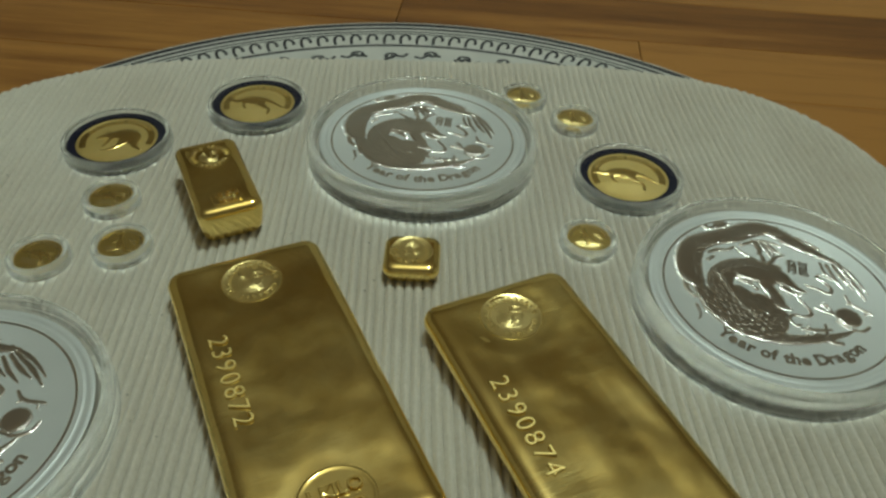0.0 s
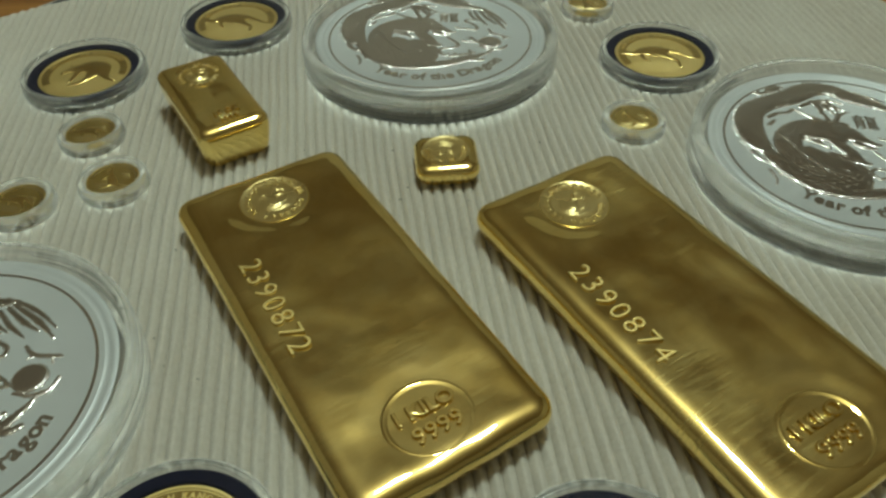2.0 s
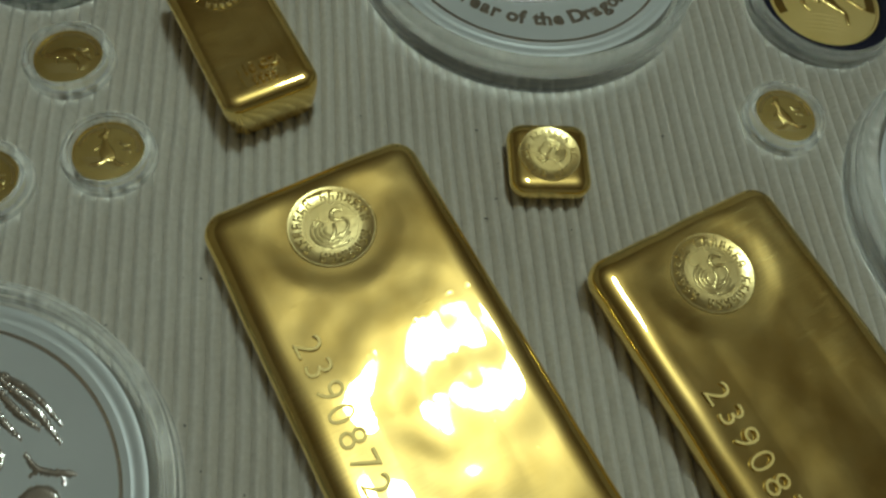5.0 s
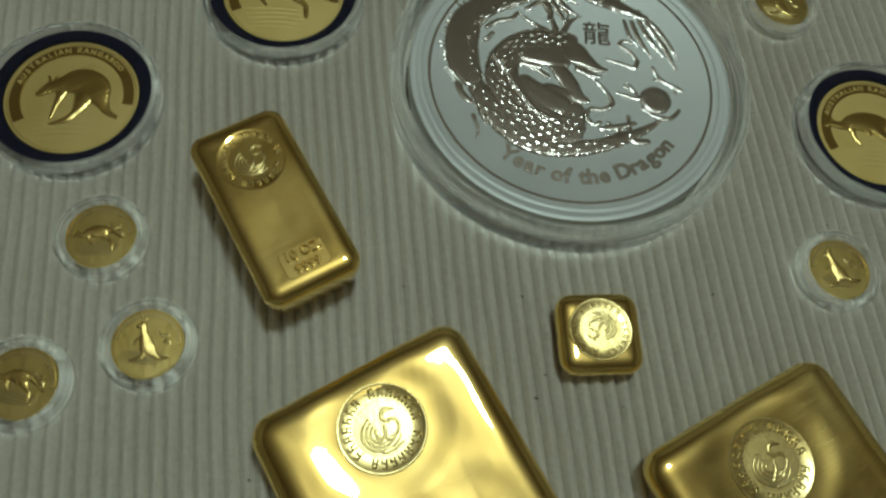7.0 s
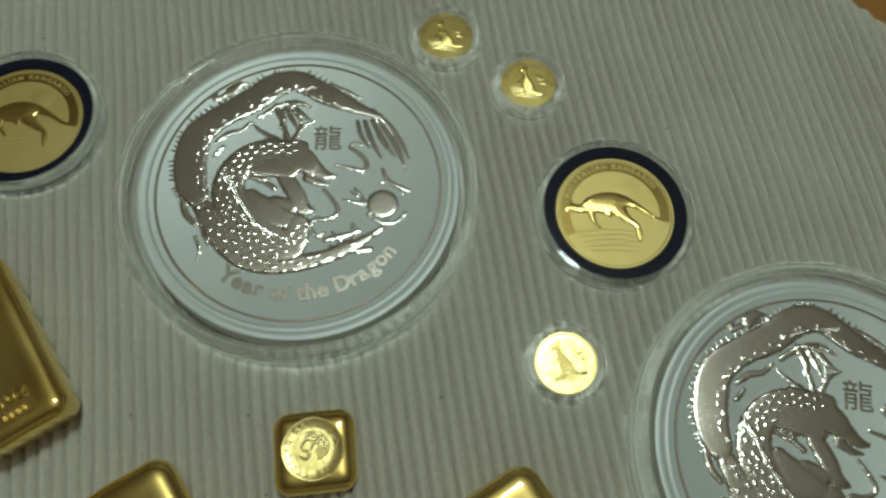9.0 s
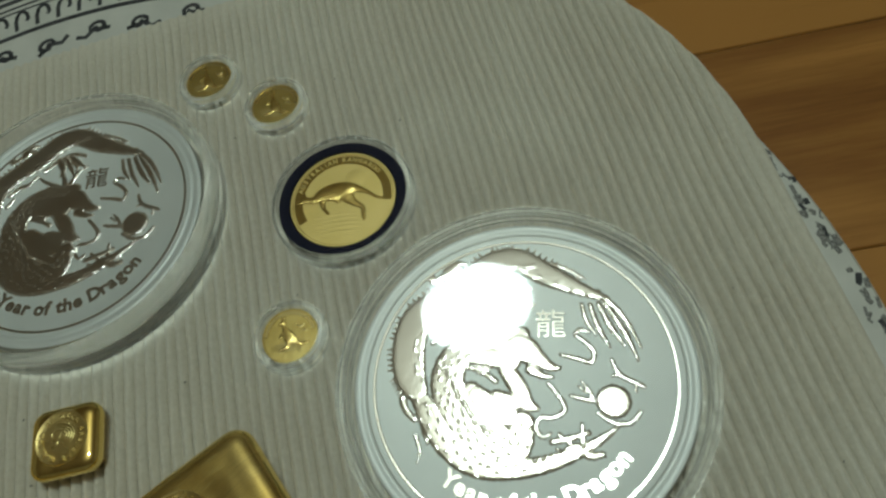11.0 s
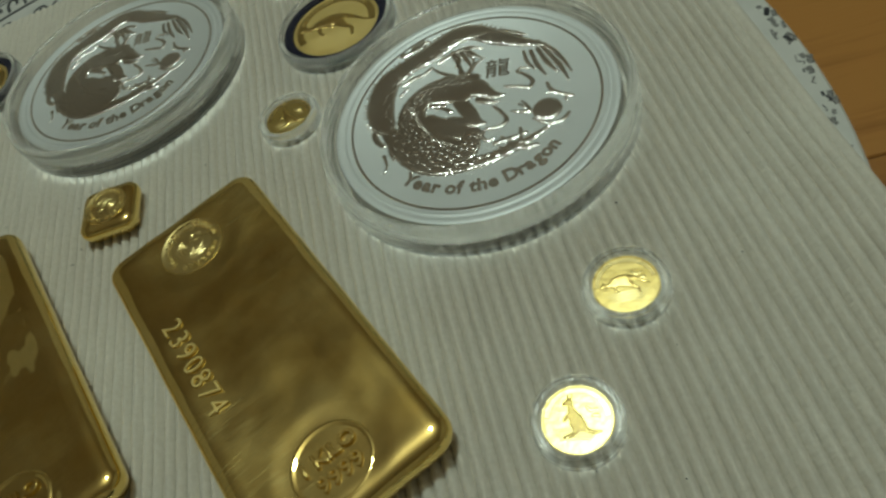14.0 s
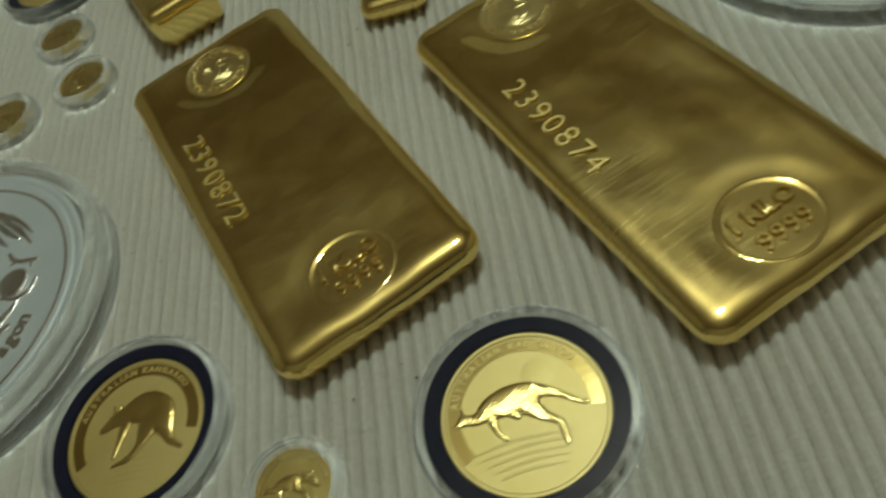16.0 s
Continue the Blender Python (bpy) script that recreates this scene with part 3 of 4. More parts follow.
# ---------------------------------------------------------------- stamped marks
def stamp_pieces(parent, r, at, turn, tall, ground=None):
    """A round refiner's stamp: raised rim, coarse disc, ring of small bars and a plain curved crest."""
    base = Matrix.Translation(Vector(at) * MM) @ pose(0, 0, 0, 0, 0, turn)
    disc = put("stamp", turned("stamp", [(0, tall * 0.5), (r * 0.595, tall * 0.5), (r * 0.60, tall * 0.62), (r * 0.62, tall * 0.62), (r * 0.625, tall * 0.5), (r * 0.93, tall * 0.5), (r * 0.955, tall * 0.8), (r * 0.985, tall * 0.8), (r * 1.04, -0.4), (0, -0.5)], 48), ground or GOLD_STAMP, parent, "bright round stamp", base)
    bars = []
    for i in range(24):
        a = 2 * math.pi * i / 24 + 0.1
        if i % 8 == 6:
            continue
        verts, faces = tube([(-0.05 * r, -0.10 * r, 0), (-0.05 * r, 0.10 * r, 0)], 0.026 * r, 5)
        for u, w in (((0.05, 0.10), (-0.05, 0.09)), ((0.05, -0.02 * (i % 3)), (-0.05, 0.0)), ((0.05, -0.10), (0.04, 0.02 * (i % 4)))):
            more_v, more_f = tube([(u[0] * r, u[1] * r, 0), (w[0] * r, w[1] * r, 0)], 0.024 * r, 5)
            n0 = len(verts)
            verts, faces = verts + more_v, faces + [tuple(k + n0 for k in f) for f in more_f]
        bars.append((raw_mesh("bar", verts, faces), Matrix.Translation((0.77 * r * MM * math.cos(a), 0.77 * r * MM * math.sin(a), tall * 0.55 * MM)) @ pose(0, 0, 0, 0, 0, math.degrees(a) - 90)))
    tagged(put("stamp_lettering", joined("stamp_lettering", bars), GOLD_STAMP, disc), kind="stuff")
    lines = []
    for k, rr in enumerate((0.14, 0.24, 0.34, 0.44)):
        lines.append([(rr * math.cos(radians(a)) - 0.06, 0.9 * rr * math.sin(radians(a)) - 0.08, 0.024 + 0.010 * math.sin(radians(a - 120))) for a in range(120 - 4 * k, 310 + 6 * k, 12)])
    lines.append([(0.02, -0.30, 0.03), (0.22, -0.26, 0.035), (0.36, -0.10, 0.035), (0.30, 0.06, 0.035), (0.12, 0.10, 0.04), (0.08, 0.22, 0.045), (0.20, 0.34, 0.05), (0.34, 0.28, 0.03), (0.40, 0.24, 0.015)])
    lines.append([(-0.20, -0.34, 0.03), (0.0, -0.16, 0.045), (0.05, 0.02, 0.03)])
    lines.append([(-0.22, -0.50, 0.025), (0.05, -0.53, 0.035), (0.28, -0.48, 0.02)])
    shape = relief("crest", [[(x * r, y * r, w * r) for x, y, w in line] for line in lines], 0.62 * r, 0.018 * r, 0.55, 0.0, 0.12 * r, 0.0)
    put("crest", shape, GOLD_STAMP, disc, m=Matrix.Translation((0, 0, tall * 0.5 * MM)))
    return disc


def kilo_bar(at, turn, serial, seed, label):
    bar = empty("gold_bar", Matrix.Translation((at[0] * MM, at[1] * MM, 0)) @ pose(0, 0, 0, 0, 0, turn), label, "gold bar", "cast gold bars")
    high = 10.4
    put("ingot", cast_bar("ingot", 61.2, 27.6, high, 6.0, 6.4, 0.52, seed, dishes=((-45.6, -0.2, 11.2, 0.45), (46.6, -0.6, 10.5, 0.3))), GOLD, bar, m=Matrix.Translation((-2.6 * MM, 0.6 * MM, 0)))
    # length runs along local x, from the round stamp to the weight mark
    stamp_pieces(bar, 10.4, (-48.2, 0.4, high - 0.72), 90, 0.5)
    oval = put("weight_mark", turned("weight_mark", [(0, -0.12), (10.6, -0.10), (11.3, 0.28), (11.9, 0.25), (13.0, -0.5)], 56), GOLD, bar, "oval weight stamp", Matrix.Translation((44.0 * MM, 0, (high - 0.5) * MM)) @ pose(0, 0, 0, 0, 0, 90) @ Matrix.Diagonal((0.92, 0.86, 1, 1)))
    put("weight_text", lettering("weight_text", "1 KILO", 6.3, 0.45, 0.96, 0.16, 0.25), GOLD_PROOF, oval, m=Matrix.Translation((0, 3.0 * MM, 0.15 * MM)))
    put("fineness_text", lettering("fineness_text", "9999", 7.0, 0.45, 1.02, 0.16, 0.25), GOLD_PROOF, oval, m=Matrix.Translation((0.6 * MM, -4.4 * MM, 0.15 * MM)))
    put("serial_number", lettering("serial_number", serial, 9.0, 0.42, 1.22, -0.13), GOLD_COIN, bar, "punched serial number", Matrix.Translation((-7.4 * MM, -17.0 * MM, (high + 0.0) * MM)))
    return bar


kilo_bar((-40.2, 144.0), -57.0, "2390872", 3.0, "thick polished cast gold bar with round stamp and serial number")
kilo_bar((50.6, 142.2), -57.6, "2390874", 11.0, "scuffed shiny cast gold bar with round stamp and serial number")

# ten-ounce block
block = empty("small_gold_bar", Matrix.Translation((-97.5 * MM, 236.5 * MM, 0)) @ pose(0, 0, 0, 0, 0, -57.0), "tall narrow cast gold bar with a round stamp", "gold bar", "cast gold bars")
put("ingot", cast_bar("block", 25.0, 12.6, 14.9, 4.2, 4.6, 0.22, 21.0), GOLD, block)
stamp_pieces(block, 8.6, (-12.6, 0.2, 14.7), 90, 0.35, GOLD)
outline = rounded_outline(3.6, 5.6, 1.4, 5)
count = len(outline)
patch_verts = [(x * 1.08 * MM, y * 1.06 * MM, -0.3 * MM) for x, y in outline] + [(x * MM, y * MM, 0.40 * MM) for x, y in outline]
patch_faces = [tuple(range(count, 2 * count))] + [(k, (k + 1) % count, count + (k + 1) % count, count + k) for k in range(count)]
patch = put("weight_mark", raw_mesh("weight_patch", patch_verts, patch_faces, False), GOLD, block, "small pressed weight mark", Matrix.Translation((17.2 * MM, 0.3 * MM, 14.7 * MM)))
put("weight_text", lettering("block_weight", "10 OZ", 3.4, 0.5, 1.0, 0.04, 0.14), GOLD_PROOF, patch, m=Matrix.Translation((-1.7 * MM, 0, 0.5 * MM)) @ pose(0, 0, 0, 0, 0, 90))
put("fineness_text", lettering("block_fineness", "9999", 3.4, 0.5, 1.0, 0.04, 0.14), GOLD_PROOF, patch, m=Matrix.Translation((2.0 * MM, 0, 0.5 * MM)) @ pose(0, 0, 0, 0, 0, 90))

# one-ounce nugget bar
nugget = empty("tiny_gold_bar", Matrix.Translation((-14.0 * MM, 212.4 * MM, 0)) @ pose(0, 0, 0, 0, 0, 6.0), "tiny pillow-shaped square gold bar with a stamp", "gold bar", "cast gold bars")
put("ingot", cast_bar("nugget", 10.6, 10.4, 7.0, 4.4, 4.6, 0.3, 31.0, 0.3), GOLD, nugget)
stamp_pieces(nugget, 7.9, (-0.2, 0.5, 7.15), 170, 0.35)


# ---------------------------------------------------------------- silver coins in capsules
BACK = (((22.8, 22.1, 0.8), (14.8, 25.5, 1.9), (6.7, 29.5, 2.9), (-1.6, 34.3, 3.1), (-8.6, 32.8, 3.6), (-15.2, 27.3, 3.6), (-23.0, 22.6, 3.3), (-29.4, 16.6, 3.8), (-31.2, 8.8, 4.0), (-30.5, 1.3, 3.8), (-28.4, -3.6, 2.9)),)
FRONT = (((-0.6, 11.5, 2.6), (-11.8, 10.2, 3.6), (-18.1, 5.1, 3.9), (-19.8, -2.3, 4.3), (-15.9, -10.6, 4.8), (-9.1, -16.4, 5.0), (-1.6, -18.5, 4.0), (0.3, -12.2, 2.9)),
        ((-28.6, -3.6, 1.9), (-24.8, -9.5, 3.3), (-20.5, -15.9, 3.8), (-14.7, -21.0, 4.0), (-8.8, -23.4, 3.6), (-2.4, -24.0, 2.9), (4.9, -23.0, 2.4), (12.2, -20.4, 2.0), (19.5, -16.5, 1.3), (25.0, -12.4, 0.4)))
HEAD = (((-9.5, 12.0, 3.0), (-4.0, 9.6, 4.5), (0.6, 7.6, 4.0), (4.0, 5.2, 2.5), (7.4, 2.8, 1.5), (9.8, 2.5, 0.7)),
        ((2.5, 2.2, 1.7), (5.3, 0.4, 1.1), (8.0, 0.0, 0.6)),
        ((-15.0, 6.4, 3.0), (-8.5, 5.6, 3.2), (-3.0, 4.6, 3.0)),
        ((-6.5, -6.0, 2.6), (-2.0, -7.0, 2.4)),
        ((-6.4, 14.0, 1.1), (-12.2, 17.6, 0.6), (-15.0, 20.5, 0.2)),
        ((-4.1, 14.7, 1.1), (-5.5, 19.3, 0.7), (-7.8, 23.2, 0.2)),
        ((-1.9, 14.7, 1.0), (0.2, 18.7, 0.7), (3.5, 20.7, 0.2)),
        ((-9.6, 2.0, 1.2), (-14.6, 2.6, 0.8), (-18.0, 3.6, 0.4)),
        ((-4.0, 2.0, 2.4), (-0.8, -3.0, 2.6), (1.2, -7.2, 2.2), (4.0, -8.4, 0.9)),
        ((-13.5, -4.0, 2.8), (-8.0, -8.6, 3.8), (-3.4, -10.5, 3.2)),
        ((-7.0, -1.2, 0.9), (-9.5, 0.6, 0.7), (-12.0, 1.0, 0.3)))
FRONT_CLAWS = (((-7.8, 25.4, 1.41), (-5.6, 21.4, 1.06), (-6.3, 18.4, 0.47)),
        ((-3.5, 26.2, 1.18), (-0.3, 22.8, 0.94), (2.2, 21, 0.47)),
        ((-5, 25.1, 0.94), (-2.5, 20.5, 0.82), (-1.2, 17.6, 0.35)),
        ((-28.8, 0.6, 1.65), (-29.3, -3.7, 1.65), (-27.4, -8.3, 0.59)),
        ((-24.3, -8.6, 1.65), (-25.3, -13.5, 1.18), (-24.1, -18, 0.47)),
        ((-22.2, -7.5, 2.12), (-20.4, -12.7, 1.88), (-22.2, -15.7, 0.59)),
        ((-21.3, 31.1, 1.88), (-18.8, 33.4, 1.18), (-16.4, 33.4, 0.35)))
HIND_CLAWS = (((-26, 29.1, 1.18), (-27.6, 28.6, 0.47)),
        ((11.4, -19, 0.94), (14.6, -18.1, 1.18), (17, -20.2, 1.18), (20.3, -19.9, 0.94)),
        ((15.5, -12.5, 0.59), (15.6, -16.3, 0.82), (15.8, -18.8, 1.06)),
        ((9.7, -15.1, 0.59), (12.2, -17.2, 0.71)),
        ((9.1, -18.8, 0.47), (11.5, -20.3, 0.71)))
TAIL = (((16.1, 20.5, 0.59), (17.3, 15.4, 0.71), (19.7, 11.8, 0.35)),
        ((18.3, 20.3, 0.71), (20.3, 13.8, 0.82), (23.2, 8.2, 0.35)),
        ((20.5, 20.7, 0.71), (23.5, 14.1, 0.94), (26.9, 8.8, 0.35)),
        ((22.1, 21.2, 0.71), (27.1, 12.5, 0.94), (30.3, 4.5, 0.35)),
        ((22.4, 22.4, 0.71), (27, 16.9, 0.82), (31.2, 8.1, 0.35)),
        ((7, 30.8, 0.94), (11.6, 29.1, 0.71), (17.2, 28.3, 0.24)),
        ((10.7, 27.3, 0.94), (16, 25.5, 0.71), (21.1, 24.4, 0.35)))
CURLS = (((10.2, 6.1, 0.47), (14.8, 5, 0.71), (18.2, 4.1, 0.71), (18.9, 7.1, 0.71), (16.3, 10.1, 0.71), (14.2, 11.6, 0.59), (15.4, 13.2, 0.59), (17.7, 12.5, 0.47)),
        ((6.9, -1.7, 0.47), (10.2, -5.8, 0.71), (11.1, -9, 0.71), (8.1, -10.8, 0.71), (4.8, -10.9, 0.71), (3.8, -13.6, 0.71), (5.6, -15.9, 0.59), (7.5, -14.9, 0.47)))
PEARL = (((12.8, -5, 0.47), (16.2, -5.9, 0.71), (19.1, -6.4, 0.59)),
        ((15.6, -1.3, 0.35), (17.2, -3.3, 0.59), (18.5, -5.8, 0.59)),
        ((14.7, -2.5, 0.35), (16.5, -3.9, 0.47)),
        ((23.5, 4.8, 0.47), (25.3, 0.8, 0.71), (30.1, -1.8, 0.71), (31.5, -2.7, 0.35)),
        ((25.3, 0.8, 0.59), (23.4, 0.4, 0.35)),
        ((29.5, -1.4, 0.59), (29.2, -3.7, 0.35)),
        ((19.5, -9.4, 0.47), (23.1, -11.8, 0.71), (27.5, -11.9, 0.71), (30.1, -9, 0.47)),
        ((23.5, -6.3, 4.47), (23.6, -6.4, 4.47)))
BELLY = (((21.4, 21.6), (13.6, 22.1), (6.2, 24), (-0.1, 25.9), (-6.2, 26.1), (-11, 24.9), (-13.8, 21), (-19.7, 19.5), (-24.4, 17.1), (-24.9, 11.5), (-23.3, 5.1), (-19.3, -0.3)),
        ((3.4, 32.4), (-0.9, 31.6), (-7.3, 29.7), (-12.5, 27.8)),
        ((-20.3, 2.9), (-17.1, -4.3), (-11.6, -12.3), (-6.8, -15.3)),
        ((18.3, 20.7), (11.2, 24.1), (4.1, 27.6)))
SPINES = []
for (x1, y1, w1), (x2, y2, w2) in zip(BACK[0][1:], BACK[0][2:]):
    for k in range(5):
        f, u = (k + 0.5) / 5, math.hypot(x2 - x1, y2 - y1)
        px, py, w = x1 + (x2 - x1) * f, y1 + (y2 - y1) * f, w1 + (w2 - w1) * f
        ox, oy = (y2 - y1) / u, -(x2 - x1) / u
        if ox * px + oy * py < 0:
            ox, oy = -ox, -oy
        w *= 1.2
        SPINES.append(((px + ox * (w - 0.5), py + oy * (w - 0.5), 0.7), (px + ox * (w + 1.5), py + oy * (w + 1.5), 0.12)))
# scales in loose rows: all over the coils, and on the inner half of the back
random.seed(19)
SCALES = []
for line, lo, hi, dense in ((BACK[0], 0.35, 0.95, 2.4), (FRONT[0], -0.75, 0.35, 1.9), (FRONT[1], -0.8, 0.4, 2.4)):
    for (x1, y1, w1), (x2, y2, w2) in zip(line, line[1:]):
        u = math.hypot(x2 - x1, y2 - y1)
        nx, ny = -(y2 - y1) / u, (x2 - x1) / u
        rows = max(1, round(u / dense))
        for k in range(rows):
            f = (k + 0.5) / rows
            w = 1.15 * (w1 + (w2 - w1) * f)
            off = lo * w + (0.5 * dense if k % 2 else 0.0)
            while off < hi * w:
                px = x1 + (x2 - x1) * f + nx * off + random.uniform(-0.25, 0.25)
                py = y1 + (y2 - y1) * f + ny * off + random.uniform(-0.25, 0.25)
                SCALES.append(((px, py), (px + 0.6 * nx, py + 0.6 * ny)))
                off += 1.25 * dense
SCALES = tuple(SCALES)
# clouds and curls that fill the space between the back and the coils
CLOUDS = (((-24.0, 14.0, 1.5), (-21.0, 16.5, 1.7), (-17.5, 17.5, 1.5), (-15.0, 20.0, 1.2)), ((-24.5, 9.5, 1.4), (-22.5, 12.0, 1.2)), ((-12.5, 22.0, 1.6), (-7.5, 25.5, 1.8), (-2.5, 27.0, 1.6), (2.0, 25.5, 1.2)),
          ((-3.0, 23.5, 1.2), (-0.5, 21.0, 0.9), (-1.0, 18.0, 0.4)), ((-26.0, 28.0, 1.4), (-22.0, 30.0, 1.6), (-18.5, 31.5, 1.2)), ((8.0, 33.0, 1.0), (12.5, 31.0, 1.2), (16.5, 28.5, 0.8)),
          ((-32.0, -6.0, 1.8), (-30.5, -9.5, 1.9), (-28.0, -12.0, 1.4)), ((-27.5, -16.0, 1.2), (-26.0, -20.0, 0.8), (-26.5, -23.0, 0.4)), ((8.0, -17.0, 1.6), (12.5, -16.0, 1.8), (17.0, -14.5, 1.3)))
WIDE = [[(x, y, k * w) for x, y, w in line] for lines, k in ((BACK, 1.2), (FRONT[:1], 1.12), (FRONT[1:], 0.98), (CLOUDS, 0.55), (HEAD, 1.0)) for line in lines]
crest_me = relief("relief", WIDE + list(FRONT_CLAWS + HIND_CLAWS + TAIL + CURLS + PEARL + tuple(SPINES)), 39.0, 0.2, 0.45, 0.006, 0.9, 0.25, BELLY + SCALES, 0.30, 0.9)
words_me = arc_lettering("words", "Year of the Dragon", 6.2, 0.2, 32.6, -81.5, 5.0, True, 0.20)
glyph_me = lettering("glyph", "\u9f8d", 8.6, 0.15)
coin_me = turned("coin", [(0, 8.9), (41.6, 8.9), (41.9, 9.05), (42.3, 8.88), (43.3, 8.88), (43.6, 9.1), (45.0, 9.12), (45.4, 9.0)], 140)
edge_me = turned("edge", [(45.4, 9.0), (45.6, 8.6), (45.6, 2.6), (0, 2.6)], 180)
rim_me = turned("rim_line", [(39.5, 8.85), (39.75, 9.08), (40.2, 9.1), (40.5, 8.85)], 140)
wall_me = turned("wall", [(50.6, 0.2), (50.9, 0.8), (50.9, 5.4), (50.2, 5.8), (50.2, 6.2), (50.8, 6.6), (50.7, 9.4), (50.3, 9.7), (50.5, 10.2), (50.4, 11.2), (49.9, 12.2), (49.3, 12.8), (48.8, 12.3), (48.3, 12.7), (47.7, 11.6), (47.3, 6.4), (47.0, 6.0), (47.2, 2.0), (46.2, 1.4), (46.2, 0.2)], 140, True)
lid_me = turned("lid", [(48.0, 12.3), (47.6, 12.1), (0, 12.1)], 96)
floor_me = turned("base", [(46.3, 1.3), (0, 1.3)], 96)


def silver_thing():
    thing = empty("silver_coin_capsule", Matrix.Identity(4), "large frosted silver coin with mirror relief in a clear round capsule", "coin", "silver coins in capsules")
    coin = put("coin", coin_me, SILVER_FIELD, thing, "frosted silver coin")
    put("relief", crest_me, SILVER_PROOF, coin, "mirror-bright raised relief", Matrix.Translation((0, 0, 8.9 * MM)))
    put("edge", edge_me, SILVER_RIM, coin, "milled coin edge")
    put("rim_line", rim_me, SILVER_PROOF, coin)
    put("words", words_me, SILVER_PROOF, coin, "raised lettering", Matrix.Translation((0, 0, 8.98 * MM)))
    put("glyph", glyph_me, SILVER_PROOF, coin, "raised character", Matrix.Translation((7.6 * MM, 14.2 * MM, 8.98 * MM)))
    for name, me, mat_ in (("capsule_wall", wall_me, ACRYLIC_THICK), ("capsule_lid", lid_me, ACRYLIC), ("capsule_base", floor_me, ACRYLIC)):
        ob = put(name, me, mat_, thing, "clear acrylic")
        ob.visible_shadow = False
    return thing


first = silver_thing()
first.matrix_basis = Matrix.Translation((-21.8 * MM, 285.2 * MM, 0.5 * MM)) @ pose(0, 0, 0, -1.6, 0, 0) @ pose(0, 0, 0, 0, 0, 1.0)
copy_thing(first, Matrix.Translation((118.4 * MM, 212.6 * MM, 0)) @ pose(0, 0, 0, 0, 0, -8.0))
copy_thing(first, Matrix.Translation((-138.5 * MM, 112.6 * MM, 0)) @ pose(0, 0, 0, 0, 0, 27.0))

# ---------------------------------------------------------------- gold coins in capsules
LEAPER = (((-12.6, 1.6, 1.2), (-9.6, 1.1, 1.3), (-6.3, 2.6, 2.4), (-2.6, 3.0, 3.2), (0.6, 3.2, 2.9), (3.8, 3.4, 1.5), (7.9, 1.3, 0.7), (10.8, -1.0, 0.5), (13.0, -1.9, 0.4)), ((-12.6, 1.6, 1.1), (-14.3, 0.6, 0.6)),
          ((-12.4, 2.4, 0.45), (-12.7, 4.0, 0.25)), ((0.6, 1.6, 2.4), (3.4, -1.8, 1.2), (6.2, -4.0, 0.7), (6.6, -6.2, 0.7), (6.7, -8.4, 0.5)), ((-6.8, 0.8, 1.2), (-6.4, -2.4, 0.6), (-4.9, -4.6, 0.45)), ((-3.0, 1.2, 1.6), (-1.6, -0.6, 0.8)))
UPRIGHT = (((-1.9, 4.4, 0.95), (-1.5, 2.9, 0.9), (-0.9, 1.2, 1.5), (0.1, -1.0, 2.2), (1.8, -2.5, 0.9), (3.6, -3.3, 0.6), (5.4, -3.0, 0.3)), ((-1.9, 4.4, 0.9), (-3.1, 4.0, 0.5)), ((-1.5, 5.0, 0.35), (-1.2, 6.2, 0.2)), ((-2.1, 5.0, 0.3), (-2.2, 6.1, 0.2)),
           ((-0.2, -2.0, 1.2), (-1.0, -3.6, 0.7), (-3.0, -4.3, 0.5)), ((-1.6, 1.4, 0.6), (-2.8, 0.4, 0.45), (-3.2, -0.3, 0.3)))
HUNCHED = (((-6.0, 3.0, 1.7), (-2.4, 4.0, 2.6), (1.8, 4.8, 4.0), (5.2, 2.8, 4.3), (7.4, -1.2, 2.2), (9.2, -4.8, 1.0), (12.0, -6.8, 0.5)), ((-6.0, 3.0, 1.8), (-8.6, 1.2, 0.9)), ((-6.0, 4.4, 0.5), (-6.4, 6.6, 0.3)), ((-5.2, 4.4, 0.5), (-4.6, 6.4, 0.3)),
           ((-2.6, 2.2, 1.5), (-4.0, -2.5, 0.8), (-4.9, -6.0, 0.5)), ((3.2, 0.0, 2.8), (1.6, -4.0, 1.3), (-0.8, -6.8, 0.9), (-5.0, -8.2, 0.4)))
hunched_me = relief("hunched_shape", HUNCHED, 16.5, 0.16, 0.5, 0.05, 1.1)
leaper_me = relief("relief_shape", [[(x, y, w * 1.05) for x, y, w in line] for line in LEAPER], 16.5, 0.16, 0.5, 0.05, 1.1)
upright_me = relief("small_relief_shape", [[(x, y, 0.8 * w) for x, y, w in line] for line in UPRIGHT], 7.6, 0.1, 0.35, 0.05, 0.8)
leaper_small_me = relief("small_leaper", [[(0.44 * x, 0.44 * y, 0.5 * w) for x, y, w in line] for line in LEAPER], 7.6, 0.1, 0.3, 0.04, 0.8)
ground_me = relief("ground_lines", tuple(((-11.5 + i, -6.2 - 1.5 * i, 0.2), (-2 + 2 * (i % 2), -5.4 - 1.55 * i, 0.34), (9.5 - i, -6.6 - 1.4 * i, 0.15)) for i in range(5)), 15.5, 0.2, 0.18, 0.02, 1.0)
